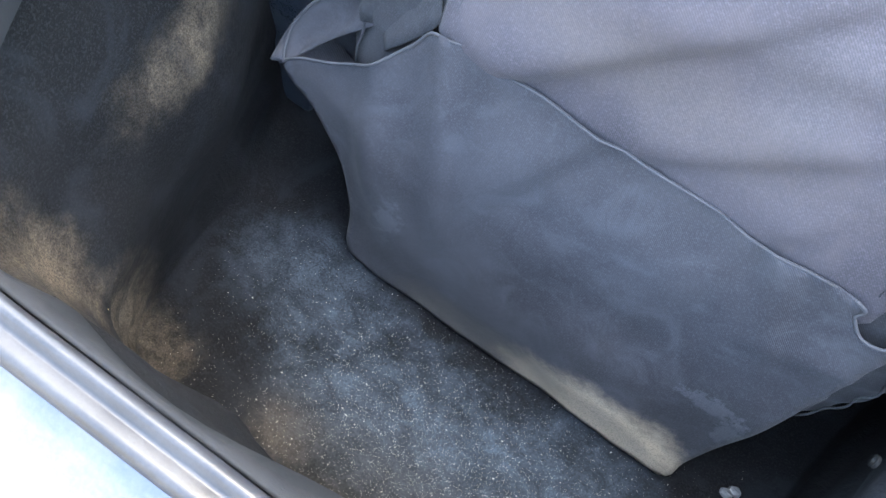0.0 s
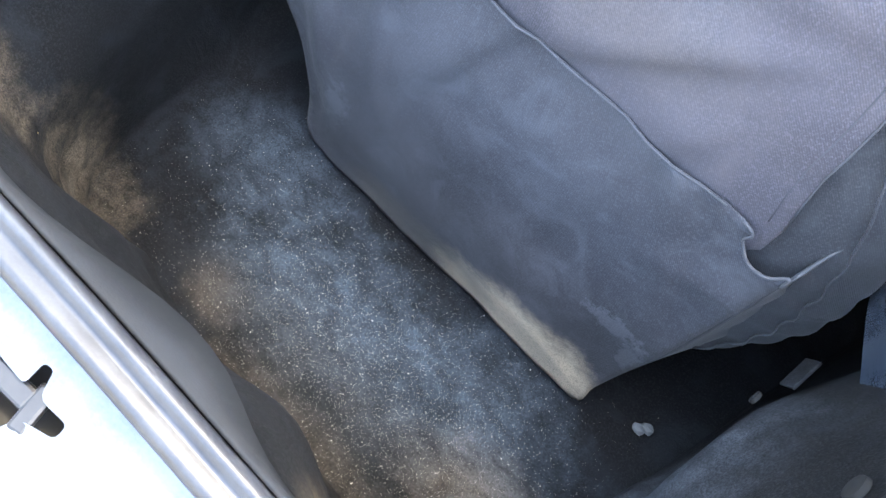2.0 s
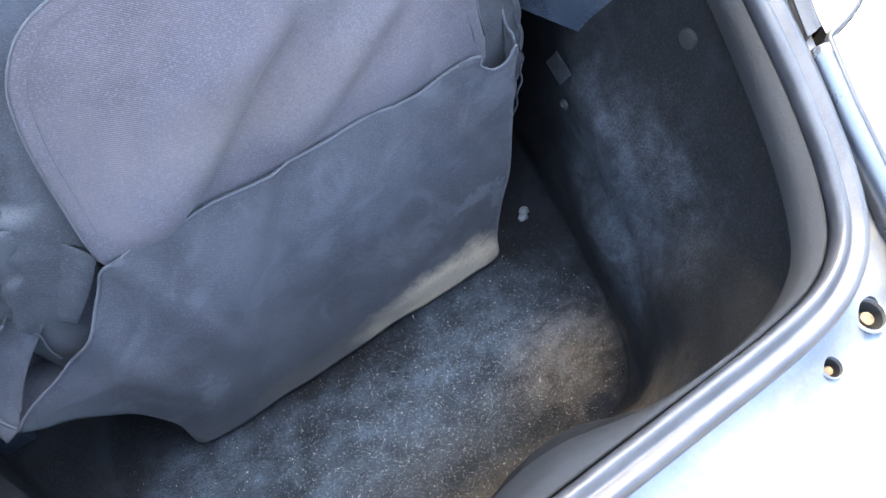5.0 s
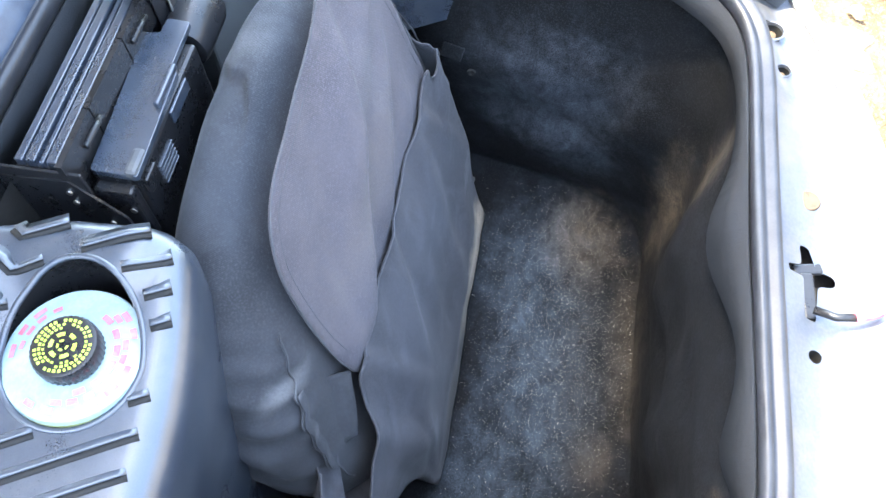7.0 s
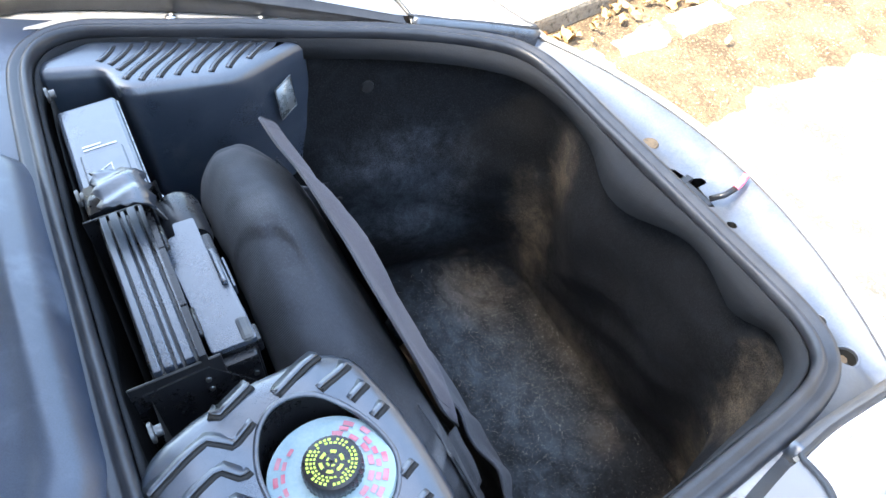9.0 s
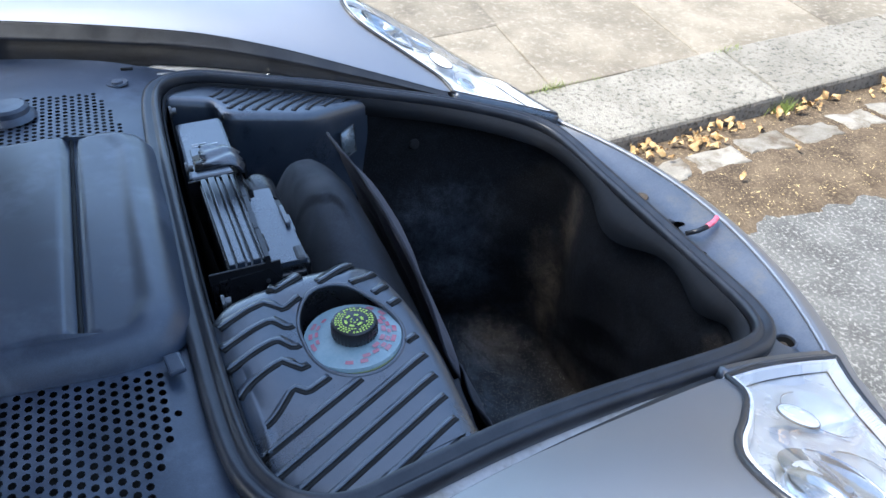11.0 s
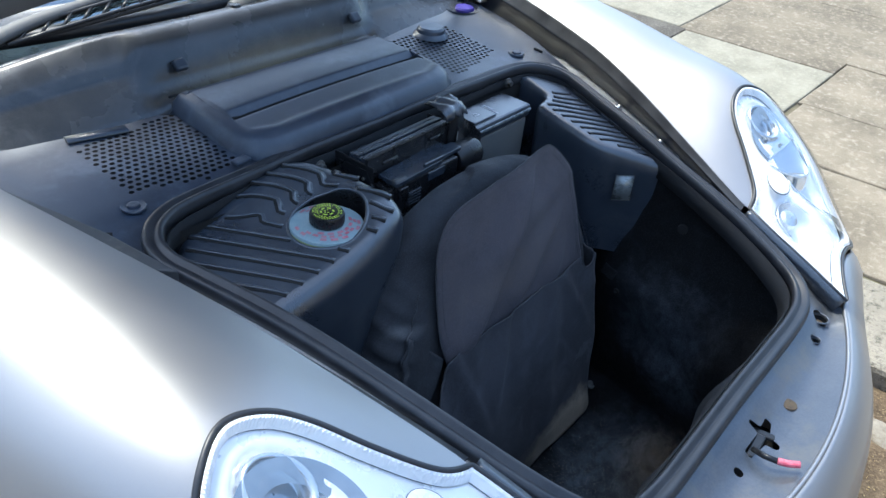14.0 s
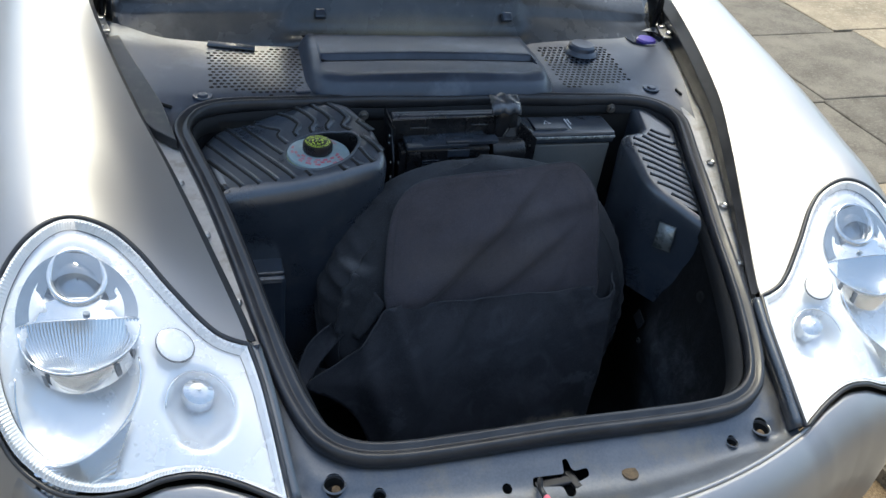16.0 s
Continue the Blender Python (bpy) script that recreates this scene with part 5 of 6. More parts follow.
def under(ob, parent):
    """Hangs a part built at its place in the world below a thing that stands elsewhere."""
    ob.parent = parent
    ob.matrix_parent_inverse = Matrix.Translation(parent.location).inverted()
    return ob


under(block("case", (0.205, 0.046, 0.10), (-0.004, 0.452, 0.700), BRACKET, turn=(0, 0, 1)), amp)
for k, (y, w, h) in enumerate(((0.4325, 0.005, 0.754), (0.4415, 0.0085, 0.7555), (0.4505, 0.0045, 0.7535), (0.4590, 0.0085, 0.7555), (0.4690, 0.0070, 0.7545))):
    under(block("fin", (0.203, w, 0.010), (-0.004, y, h - 0.003), PLASTIC, turn=(0, 0, 1), bevel=0.0012), amp)
under(block("end_plate", (0.003, 0.080, 0.11), (-0.110, 0.455, 0.698), BRACKET, bevel=0.001), amp)
under(block("end_plate", (0.003, 0.070, 0.11), (0.102, 0.455, 0.698), BRACKET, bevel=0.001), amp)
for x0, x1, z in ((-0.112, -0.055, 0.7605), (-0.053, 0.020, 0.7620), (0.022, 0.078, 0.7630)):
    under(link_mesh("rail", *sweep([(x0, 0.4275, z), (x1, 0.4275, z + 0.0015)], [(0.0015, -0.034), (0.0015, 0.002), (-0.004, 0.002), (-0.004, -0.034)]), BRACKET, smooth=False), amp)
arm = [(-0.112, 0.485, 0.742), (-0.112, 0.428, 0.745), (-0.112, 0.395, 0.700), (-0.112, 0.388, 0.640), (-0.112, 0.485, 0.640)]
verts = [Vector(p) + Vector((d, 0, 0)) for d in (-0.0012, 0.0012) for p in arm]
under(link_mesh("side_arm", verts, [(0, 1, 2, 3, 4), (9, 8, 7, 6, 5)] + [(i, (i + 1) % 5, 5 + (i + 1) % 5, 5 + i) for i in range(5)], BRACKET, None, "black sheet arm with rivets", smooth=False), amp)
for y, z in ((0.432, 0.730), (0.432, 0.716), (0.410, 0.690), (0.402, 0.665)):
    under(lathe("rivet", [(0.0028, 0), (0.0026, 0.0014), (0.001, 0.0018)], (-0.1135, y, z), STEEL, None, "bright rivet", 10, Matrix.Rotation(radians(-90), 4, "Y")), amp)
for x, z in ((-0.080, 0.748), (0.030, 0.752)):
    under(tube("hinge_pin", [(x, 0.4245, z), (x + 0.032, 0.4245, z)], 0.0030, BRACKET, None, "black hinge pin"), amp)
strap = thing("strap_bracket", "bent black sheet bracket with a tape-wrapped top", "bracket", (0.10, 0.44, 0.70))
under(link_mesh("strap", *sweep(smooth_line([(0.098, 0.424, 0.68), (0.097, 0.424, 0.750), (0.096, 0.428, 0.776), (0.096, 0.445, 0.784), (0.097, 0.478, 0.780)], 5), [(0.020, -0.0012), (0.020, 0.0012), (-0.020, 0.0012), (-0.020, -0.0012)], up=(0, -0.6, 0.8)), BRACKET), strap)
verts = []
for i in range(13):
    u = i / 12
    for j in range(9):
        v = j / 8
        x = 0.068 + 0.054 * u + 0.006 * (v - 0.5)
        y = 0.420 + 0.046 * v + 0.003 * math.sin(19 * u) * (v in (0.0, 1.0))
        roll = 0.016 * max(0.0, 0.3 - v) ** 2 * 10 + 0.002 * math.sin(13 * u + 5 * v)
        verts.append((x + 0.002 * math.sin(22 * v) * (u in (0.0, 1.0)), y, 0.7875 + 0.003 * math.sin(math.pi * u) - roll))
under(link_mesh("wrapped_top", verts, grid_faces(13, 9), PLASTIC, None, "crinkled black tape over the bracket", thick=0.003), strap)
under(link_mesh("gusset", [(0.088, 0.412, 0.725), (0.156, 0.412, 0.727), (0.120, 0.434, 0.766), (0.088, 0.415, 0.724), (0.156, 0.415, 0.726), (0.120, 0.437, 0.765)], [(0, 1, 2), (3, 5, 4), (0, 3, 4, 1), (1, 4, 5, 2), (2, 5, 3, 0)], BRACKET, smooth=False), strap)
under(link_mesh("gusset_plate", [(0.118, 0.411, 0.762), (0.156, 0.411, 0.728), (0.156, 0.411, 0.650), (0.118, 0.411, 0.650), (0.118, 0.414, 0.762), (0.156, 0.414, 0.728), (0.156, 0.414, 0.650), (0.118, 0.414, 0.650)], [(0, 1, 2, 3), (7, 6, 5, 4), (0, 4, 5, 1), (1, 5, 6, 2), (3, 2, 6, 7), (0, 3, 7, 4)], BRACKET, None, "upright black sheet", smooth=False), strap)
under(tube("gusset_edge", [(0.086, 0.412, 0.727), (0.119, 0.4335, 0.767)], 0.0012, DARKSTEEL, None, "bright folded edge", 6), strap)
for x, z in ((0.130, 0.715), (0.144, 0.715)):
    under(lathe("rivet", [(0.0022, 0), (0.002, 0.001), (0.001, 0.0014)], (x, 0.4105, z), STEEL, None, "", 10, Matrix.Rotation(radians(90), 4, "X")), strap)
changer = thing("control_unit", "matt black plastic control unit on a bracket", "control box", (0.0, 0.40, 0.60))
under(block("housing", (0.150, 0.040, 0.12), (-0.018, 0.402, 0.670), BRACKET, bevel=0.004), changer)
top = rounded([(-0.094, 0.381, 0.003), (0.016, 0.384, 0.002), (0.019, 0.391, 0.002), (0.074, 0.391, 0.003), (0.075, 0.413, 0.003), (0.058, 0.414, 0.002), (0.056, 0.428, 0.003), (-0.040, 0.424, 0.002), (-0.093, 0.422, 0.003)], 3)
k = len(top)
verts = [(x, y, z + 0.02 * (x + 0.02)) for z in (0.7365, 0.7300) for x, y in top]
under(link_mesh("lid", verts, [tuple(range(k)), tuple(range(2 * k - 1, k - 1, -1))] + [(i, (i + 1) % k, k + (i + 1) % k, k + i) for i in range(k)], PLASTIC, None, "stepped black plastic lid", False, 0.0012), changer)
under(block("raised_rib", (0.046, 0.006, 0.007), (-0.002, 0.388, 0.7395), PLASTIC, bevel=0.002), changer)
under(block("label_field", (0.040, 0.003, 0.014), (-0.002, 0.3805, 0.7215), PLASTIC, bevel=0.001), changer)
under(block("buckle", (0.028, 0.012, 0.010), (-0.080, 0.388, 0.7330), GREYPLATE, None, "grey latch tab", bevel=0.004), changer)
under(block("latch", (0.020, 0.006, 0.018), (-0.080, 0.380, 0.716), BRACKET, bevel=0.002), changer)
under(block("end_cap", (0.012, 0.034, 0.07), (-0.099, 0.402, 0.690), BRACKET, bevel=0.003), changer)
under(lathe("end_boss", [(0.022, -0.030), (0.024, -0.024), (0.024, 0.024), (0.022, 0.030), (0.001, 0.030)], (0.094, 0.402, 0.712), BRACKET, None, "rounded end of the control unit", 28, Matrix.Rotation(radians(90), 4, "Y")), changer)
for j in range(5):
    under(block("louvre", (0.030, 0.003, 0.0016), (-0.050, 0.3815, 0.708 - 0.0055 * j), PLASTIC, bevel=0.0005), changer)
under(lathe("bracket_screw", [(0.003, 0), (0.003, 0.002), (0.001, 0.002)], (-0.104, 0.392, 0.700), STEEL, None, "", 10, Matrix.Rotation(radians(-90), 4, "Y")), changer)
relay = thing("relay_block", "small ribbed black connector block in the shadow behind the bag", "connector", (0.11, 0.383, 0.56))
under(block("body", (0.060, 0.018, 0.08), (0.110, 0.388, 0.580), PLASTIC, bevel=0.003), relay)
for j in range(4):
    under(block("rib", (0.003, 0.020, 0.004), (0.090 + 0.014 * j, 0.388, 0.621), BRACKET, bevel=0.001), relay)
tower = thing("electronics_box", "grey plastic box with a glossy black lid", "electronics box", (0.23, 0.45, 0.21))
under(block("body", (0.168, 0.062, 0.51), (0.229, 0.452, 0.455), GREYBOX, bevel=0.004), tower)
under(block("lid", (0.178, 0.068, 0.024), (0.229, 0.452, 0.723), PLASTIC, bevel=0.005), tower)
under(block("lid_edge", (0.178, 0.004, 0.006), (0.229, 0.4185, 0.7245), STICKER, None, "pale grey strip along the front edge of the lid", bevel=0.0015), tower)
under(block("lid_step", (0.064, 0.046, 0.005), (0.190, 0.452, 0.7365), PLASTIC, bevel=0.002), tower)
tri_at = Vector((0.188, 0.450, 0.7396))
verts = [tri_at + Vector((0.009 * math.cos(a) * k, 0.009 * math.sin(a) * k, 0)) for k in (1.0, 0.72) for a in (radians(90), radians(210), radians(330))]
under(link_mesh("warning_mark", verts, [(0, 1, 4, 3), (1, 2, 5, 4), (2, 0, 3, 5)], WHITEINK, None, "white warning triangle", smooth=False), tower)
for w, x, y in ((0.036, 0.232, 0.452), (0.020, 0.238, 0.460)):
    under(block("print_bar", (0.0025, w, 0.0006), (x, y, 0.7355), WHITEINK, bevel=0.0), tower)
for x, z in ((-0.150, 0.742), (0.14, 0.752), (0.335, 0.748)):
    lathe("wall_bolt", [(0.009, 0), (0.009, 0.003), (0.005, 0.004), (0.005, 0.010), (0.001, 0.010)], (x, 0.488, z), DARKSTEEL, car, "steel bolt", 12, Matrix.Rotation(radians(90), 4, "X"))
ledge = thing("tool_box", "small black moulded tool tray", "tray", (-0.345, 0.27, 0.19))
under(block("tray", (0.085, 0.06, 0.39), (-0.355, 0.275, 0.385), PLASTIC, bevel=0.008), ledge)
under(block("tray_lid", (0.075, 0.045, 0.008), (-0.352, 0.275, 0.583), PLASTIC, bevel=0.003), ledge)
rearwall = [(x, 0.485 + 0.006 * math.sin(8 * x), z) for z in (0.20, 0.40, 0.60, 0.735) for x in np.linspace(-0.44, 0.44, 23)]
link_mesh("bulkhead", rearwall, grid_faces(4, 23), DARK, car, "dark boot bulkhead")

# ---- boot: spare wheel in its cloth bag ----
bag = thing("spare_wheel_bag", "spare wheel in a dark cloth bag leaning in the boot", "wheel bag", (0.02, 0.19, FLOOR + 0.005))


def lean(z):
    return 0.128 + 0.258 * (z - 0.2)


def cloth(x, z, size):
    return size * (noise.noise((x * 9, z * 9, 2.0)) + 0.5 * noise.noise((x * 22, z * 14, 7.0)))


cx, cz, R, W = 0.034, 0.466, 0.284, 0.113
prof = []
for i in range(27):
    u = 2 * i / 26 - 1
    prof.append((R - (0.046 * abs(u) ** 2.6 if u < 0 else 0.05 * abs(u) ** 3.4), (u + 1) / 2))
prof = [(0.02, 0.03), (R * 0.5, -0.02), (R * 0.70, -0.03), (R * 0.79, -0.02)] + prof + [(R * 0.72, 1.03), (R * 0.5, 0.85), (0.02, 0.85)]


def pucker(a, centre, spread, count, t):
    """Gathered folds beside a seam: narrow ridges that die out across the tread."""
    d = (a - centre + math.pi) % (2 * math.pi) - math.pi
    wave = math.sin(count * a + 1.7 * math.sin(5 * a) + 4 * t)
    return (abs(wave) ** 0.7 * (1 if wave > 0 else -0.6)) * math.exp(-(d / spread) ** 2)


def cover_point(a, r, t):
    """A point of the cloth round the wheel, by its angle, radius and share of the width."""
    x, z = cx + r * 1.035 * math.cos(a), cz + r * 0.985 * math.sin(a)
    w = 1.0
    if r > 0.19:
        edge = smoothstep(0.7, 0.05, t) * (t > -0.01)
        w += 0.008 * math.sin(3 * a + 1) + cloth(x + t * W, z - t * W, 0.016)
        w += edge * (0.017 * pucker(a, 2.80, 0.34, 47, t) + 0.011 * pucker(a, 6.20, 0.40, 43, t))
        w += 0.010 * smoothstep(0.95, 0.5, t) * math.sin(19 * a + 9 * t + 2 * math.sin(4 * a)) * math.exp(-((a - 2.95) / 0.5) ** 2)
        fold = a - 1.63 - 0.55 * (t - 0.55) ** 2 * 4 * (t < 0.55) + 0.10 * smoothstep(0.6, 1.0, t)
        w -= 0.026 * smoothstep(-0.008, 0.012, fold) * smoothstep(0.55, 0.0, fold) * smoothstep(0.22, 0.42, t)
        fold = a - 2.16 - 0.3 * t
        w += 0.014 * smoothstep(-0.10, 0.0, fold) * smoothstep(0.05, 0.0, fold) * smoothstep(0.9, 0.4, t)
        fold = a - 0.98 + 0.2 * t
        w += 0.010 * smoothstep(-0.12, 0.0, fold) * smoothstep(0.03, 0.0, fold) * smoothstep(1.0, 0.6, t)
    x, z = cx + (x - cx) * w, cz + (z - cz) * w
    z = max(z, FLOOR + 0.007)
    wide = W - 0.36 * max(0.0, z - 0.63)
    return Vector((x, lean(z) + 0.020 + t * wide + cloth(x, z, 0.004), z))


verts, n = [cover_point(2 * math.pi * k / 400, r, t) for r, t in prof for k in range(400)], 400
under(link_mesh("wheel_cover", verts, grid_faces(len(prof), n, True), COVER, None, "dark blue-black cloth wheel cover, gathered at its seams"), bag)
for a0, a1, steps in ((2.42, 3.32, 40), (5.75, 7.05, 60)):
    line = [cover_point(a % (2 * math.pi), R - 0.030, 0.045) + Vector((0.0022 * math.cos(a), -0.002, 0.0022 * math.sin(a))) for a in np.linspace(a0, a1, steps)]
    under(tube("cover_seam", line, 0.0012, COVER, None, "puckered cover seam", 6), bag)
pocket_line = [(0.243, 0.201), (0.15, 0.198), (0.05, 0.198), (-0.06, 0.199), (-0.148, 0.199), (-0.170, 0.212), (-0.178, 0.275), (-0.206, 0.335), (-0.246, 0.372), (-0.272, 0.384), (-0.285, 0.398), (-0.270, 0.414),
               (-0.235, 0.434), (-0.201, 0.464), (-0.168, 0.503), (-0.147, 0.533), (-0.085, 0.535), (0.0, 0.537), (0.105, 0.537), (0.217, 0.541), (0.227, 0.527), (0.241, 0.516), (0.257, 0.519), (0.268, 0.532), (0.266, 0.49), (0.263, 0.42), (0.256, 0.33), (0.249, 0.25)]
pocket = [(p.x, p.y) for p in smooth_line(pocket_line, 5, True)]
flat, faces = sheet(pocket, [], 0.007)


def ridge(u, rise, fall):
    return smoothstep(-rise, 0, u) * (1 - smoothstep(0, fall, u))


def pocket_y(x, z):
    d = edge_distance((x, z), pocket)
    belly = 0.010 * smoothstep(0.0, 0.07, d) * (0.4 + 0.6 * smoothstep(0.56, 0.40, z))
    lift = 0.006 * smoothstep(0.20, 0.265, x) * smoothstep(0.40, 0.51, z) - 0.006 * smoothstep(-0.17, -0.28, x)
    fold = 0.0015 * math.sin(26 * (x + 0.55 * z)) * smoothstep(0.45, 0.25, abs(x) + 0.2)
    fold += 0.006 * ridge(x + 0.10 + 0.3 * (z - 0.4), 0.03, 0.02) * smoothstep(0.3, 0.45, z)
    fold += 0.004 * ridge(x - 0.185 + 0.5 * (z - 0.5), 0.03, 0.015) * smoothstep(0.36, 0.47, z)
    fold += 0.006 * ridge(x + 0.02 - 0.5 * (z - 0.5), 0.05, 0.02) * smoothstep(0.36, 0.47, z)
    fold += 0.004 * ridge(x - 0.10 - 0.25 * (z - 0.4), 0.04, 0.03) * smoothstep(0.26, 0.40, z)
    fold += 0.008 * ridge(x + 0.175 + 0.25 * (z - 0.4), 0.035, 0.03) * smoothstep(0.27, 0.36, z)
    fold += 0.005 * ridge(x + 0.145 - 0.12 * (z - 0.3), 0.012, 0.05) * smoothstep(0.20, 0.27, z) * smoothstep(0.47, 0.36, z)
    fold += 0.003 * ridge(z - 0.465 - 0.25 * (x - 0.2), 0.02, 0.012) * smoothstep(0.15, 0.22, x)
    fold += 0.0035 * ridge(z - 0.60 - 1.1 * (x - 0.10), 0.035, 0.02) * smoothstep(0.02, 0.08, x)
    return lean(z) - 0.006 + 0.011 * smoothstep(0.36, 0.20, z) - belly - lift - fold - cloth(x, z, 0.006)


verts = [(x, pocket_y(x, z), z) for x, z in flat]
m = len(pocket)
side_low = [k for k in range(m) if pocket[k][1] < 0.397 and pocket[k][0] < 0.2]
prev = list(range(m))
for t in (0.3, 0.65, 1.0):
    base = len(verts)
    verts += [(x * (1 - 0.05 * t), pocket_y(x, z) + t * 0.06, z) for x, z in pocket]
    now = list(range(base, base + m))
    faces += [(prev[k], prev[(k + 1) % m], now[(k + 1) % m], now[k]) for k in range(m) if k in side_low and (k + 1) % m in side_low]
    prev = now
under(link_mesh("pocket", verts, faces, POUCH, None, "worn cloth pocket with a sandy lower corner", thick=0.0022), bag)
# gathered side of the pocket, from its folded edge back to the cover's seam
rows, cols, verts = 42, 15, []
for i in range(rows):
    v = i / (rows - 1)
    zf = 0.532 + (0.212 - 0.532) * v
    xf = float(np.interp(zf, [0.20, 0.25, 0.33, 0.42, 0.49, 0.532], [0.243, 0.249, 0.256, 0.263, 0.266, 0.268]))
    front = Vector((xf, pocket_y(xf - 0.001, zf), zf))
    zb = 0.592 + (0.225 - 0.592) * v
    reach = math.sqrt(max(0.0, 1 - ((zb - cz) / (R * 0.985)) ** 2))
    back_p = Vector((cx + (R * 1.035) * reach - 0.006, lean(zb) + 0.075, zb))
    for j in range(cols):
        u = j / (cols - 1)
        p = front.lerp(back_p, u)
        hump = math.sin(math.pi * u)
        p.x += 0.002 * hump + 0.009 * u * (abs(math.sin(21 * v + 2.4 * u + 1.2 * math.sin(5 * v))) ** 0.6 - 0.6) * smoothstep(0.0, 0.35, u)
        p.y += 0.010 * hump
        p.z += (0.012 * smoothstep(0.3, 0.65, u) - 0.012 * smoothstep(0.02, 0.2, u) * smoothstep(0.45, 0.2, u)) * (1 - v)
        verts.append(p)
under(link_mesh("pocket_side", verts, grid_faces(rows, cols), COVER, None, "gathered dark side of the pocket", thick=0.002), bag)
hem = [(x, pocket_y(x, z) - 0.0010, z) for x, z in pocket if z > 0.514 and x > 0.205] + [v + Vector((0.001, -0.0005, 0.001)) for v in verts[1:cols]]
under(tube("pocket_hem", smooth_line(hem, 2), 0.0015, HEM, None, "rolled hem of the side pocket", 6), bag)
# slack pouch on the other side: its hem falls in a loop and rises back to the cover
loop = smooth_line([(-0.284, pocket_y(-0.284, 0.398), 0.398), (-0.294, 0.192, 0.402), (-0.294, 0.206, 0.422), (-0.280, 0.219, 0.450), (-0.262, 0.227, 0.468), (-0.243, 0.231, 0.482)], 4)
foot = smooth_line([(-0.283, pocket_y(-0.283, 0.396) + 0.004, 0.390), (-0.280, 0.200, 0.376), (-0.268, 0.220, 0.370), (-0.252, 0.236, 0.368), (-0.238, 0.250, 0.370), (-0.228, 0.262, 0.376)], 4)
verts = []
for p, q in zip(loop, foot):
    for k in range(9):
        u = k / 8
        w = p.lerp(q, u)
        verts.append(w + Vector((-0.016 * math.sin(math.pi * u), -0.004 * math.sin(math.pi * u), 0.002 * math.sin(9 * u))))
under(link_mesh("pouch", verts, grid_faces(len(loop), 9), POUCH, None, "slack side pouch of the pocket", thick=0.002), bag)
inside_edge = smooth_line([(-0.276, 0.190, 0.404), (-0.262, 0.204, 0.420), (-0.240, 0.214, 0.444), (-0.216, 0.222, 0.470), (-0.205, 0.228, 0.490), (-0.212, 0.234, 0.506)], 4)
verts = []
for p, q in zip(loop, inside_edge):
    verts += [p.lerp(q, k / 6) + Vector((0, 0.006 * math.sin(math.pi * k / 6), -0.003 * math.sin(math.pi * k / 6))) for k in range(7)]
under(link_mesh("pouch_back", verts, grid_faces(len(loop), 7), POUCH, None, "inner face of the slack pouch", thick=0.0015), bag)
left_hem = [(x, pocket_y(x, z) - 0.0010, z) for x, z in pocket if x < -0.146 and z > 0.398]
left_hem.sort(key=lambda p: -p[2])
under(tube("pocket_hem", left_hem + [p + Vector((0, -0.001, 0.001)) for p in loop[1:]], 0.0015, HEM, None, "rolled hem of the slack pouch", 6), bag)
under(tube("pocket_seam", [(x, pocket_y(x, z) - 0.0014, z) for x, z in pocket if z > 0.531 and -0.146 < x < 0.216], 0.0009, HEM, None, "stitched pocket seam", 6), bag)
web = [cover_point(a, R - 0.030, 0.03) + Vector((0, -0.003, 0)) for a in np.linspace(2.66, 3.14, 12)]
inner = smooth_line([(-0.150, 0.216, 0.532), (-0.160, 0.213, 0.512), (-0.176, 0.208, 0.490), (-0.196, 0.206, 0.462)], 4)[:12]
verts = []
for p, q in zip(web, inner):
    verts += [p.lerp(q, k / 6) + Vector((-0.003, 0.010 * math.sin(math.pi * k / 6), 0)) for k in range(7)]
under(link_mesh("pocket_lining", verts, grid_faces(len(inner), 7), COVER, None, "dark cloth inside the slack pocket", thick=0.0015), bag)
flap_line = [(-0.147, 0.515), (-0.153, 0.60), (-0.148, 0.67), (-0.135, 0.708), (-0.105, 0.735), (-0.045, 0.746), (0.06, 0.750), (0.152, 0.754), (0.176, 0.749), (0.200, 0.728), (0.221, 0.683), (0.230, 0.60), (0.228, 0.50), (0.05, 0.49), (-0.08, 0.50)]
flap = [(p.x, p.y) for p in smooth_line(flap_line, 4, True)]
flat, faces = sheet(flap, [], 0.007)


def flap_y(x, z):
    d = edge_distance((x, z), flap)
    def crease(x0, slope, rise, fall, size, z0, z1):
        u = x - x0 - slope * (z - 0.6)
        return size * smoothstep(-rise, 0, u) * (1 - smoothstep(0, fall, u)) * smoothstep(z0, z0 + 0.06, z) * (1 - smoothstep(z1 - 0.06, z1, z))

    fold = crease(-0.03, 0.95, 0.10, 0.03, 0.013, 0.49, 0.76) + crease(0.10, 1.2, 0.07, 0.03, 0.007, 0.50, 0.68)
    fold += crease(-0.115, 0.3, 0.03, 0.02, 0.005, 0.50, 0.66) + crease(0.17, 0.5, 0.05, 0.02, 0.005, 0.50, 0.62)
    fold += 0.004 * smoothstep(0.03, 0.0, abs(z - 0.655 - 0.25 * (x - 0.02))) * smoothstep(-0.12, 0.0, x)
    stand = 0.010 * smoothstep(0.68, 0.75, z) * smoothstep(0.0, 0.16, x)
    return lean(z) + 0.004 - 0.007 * smoothstep(0, 0.08, d) - fold + stand - cloth(x, z, 0.003)


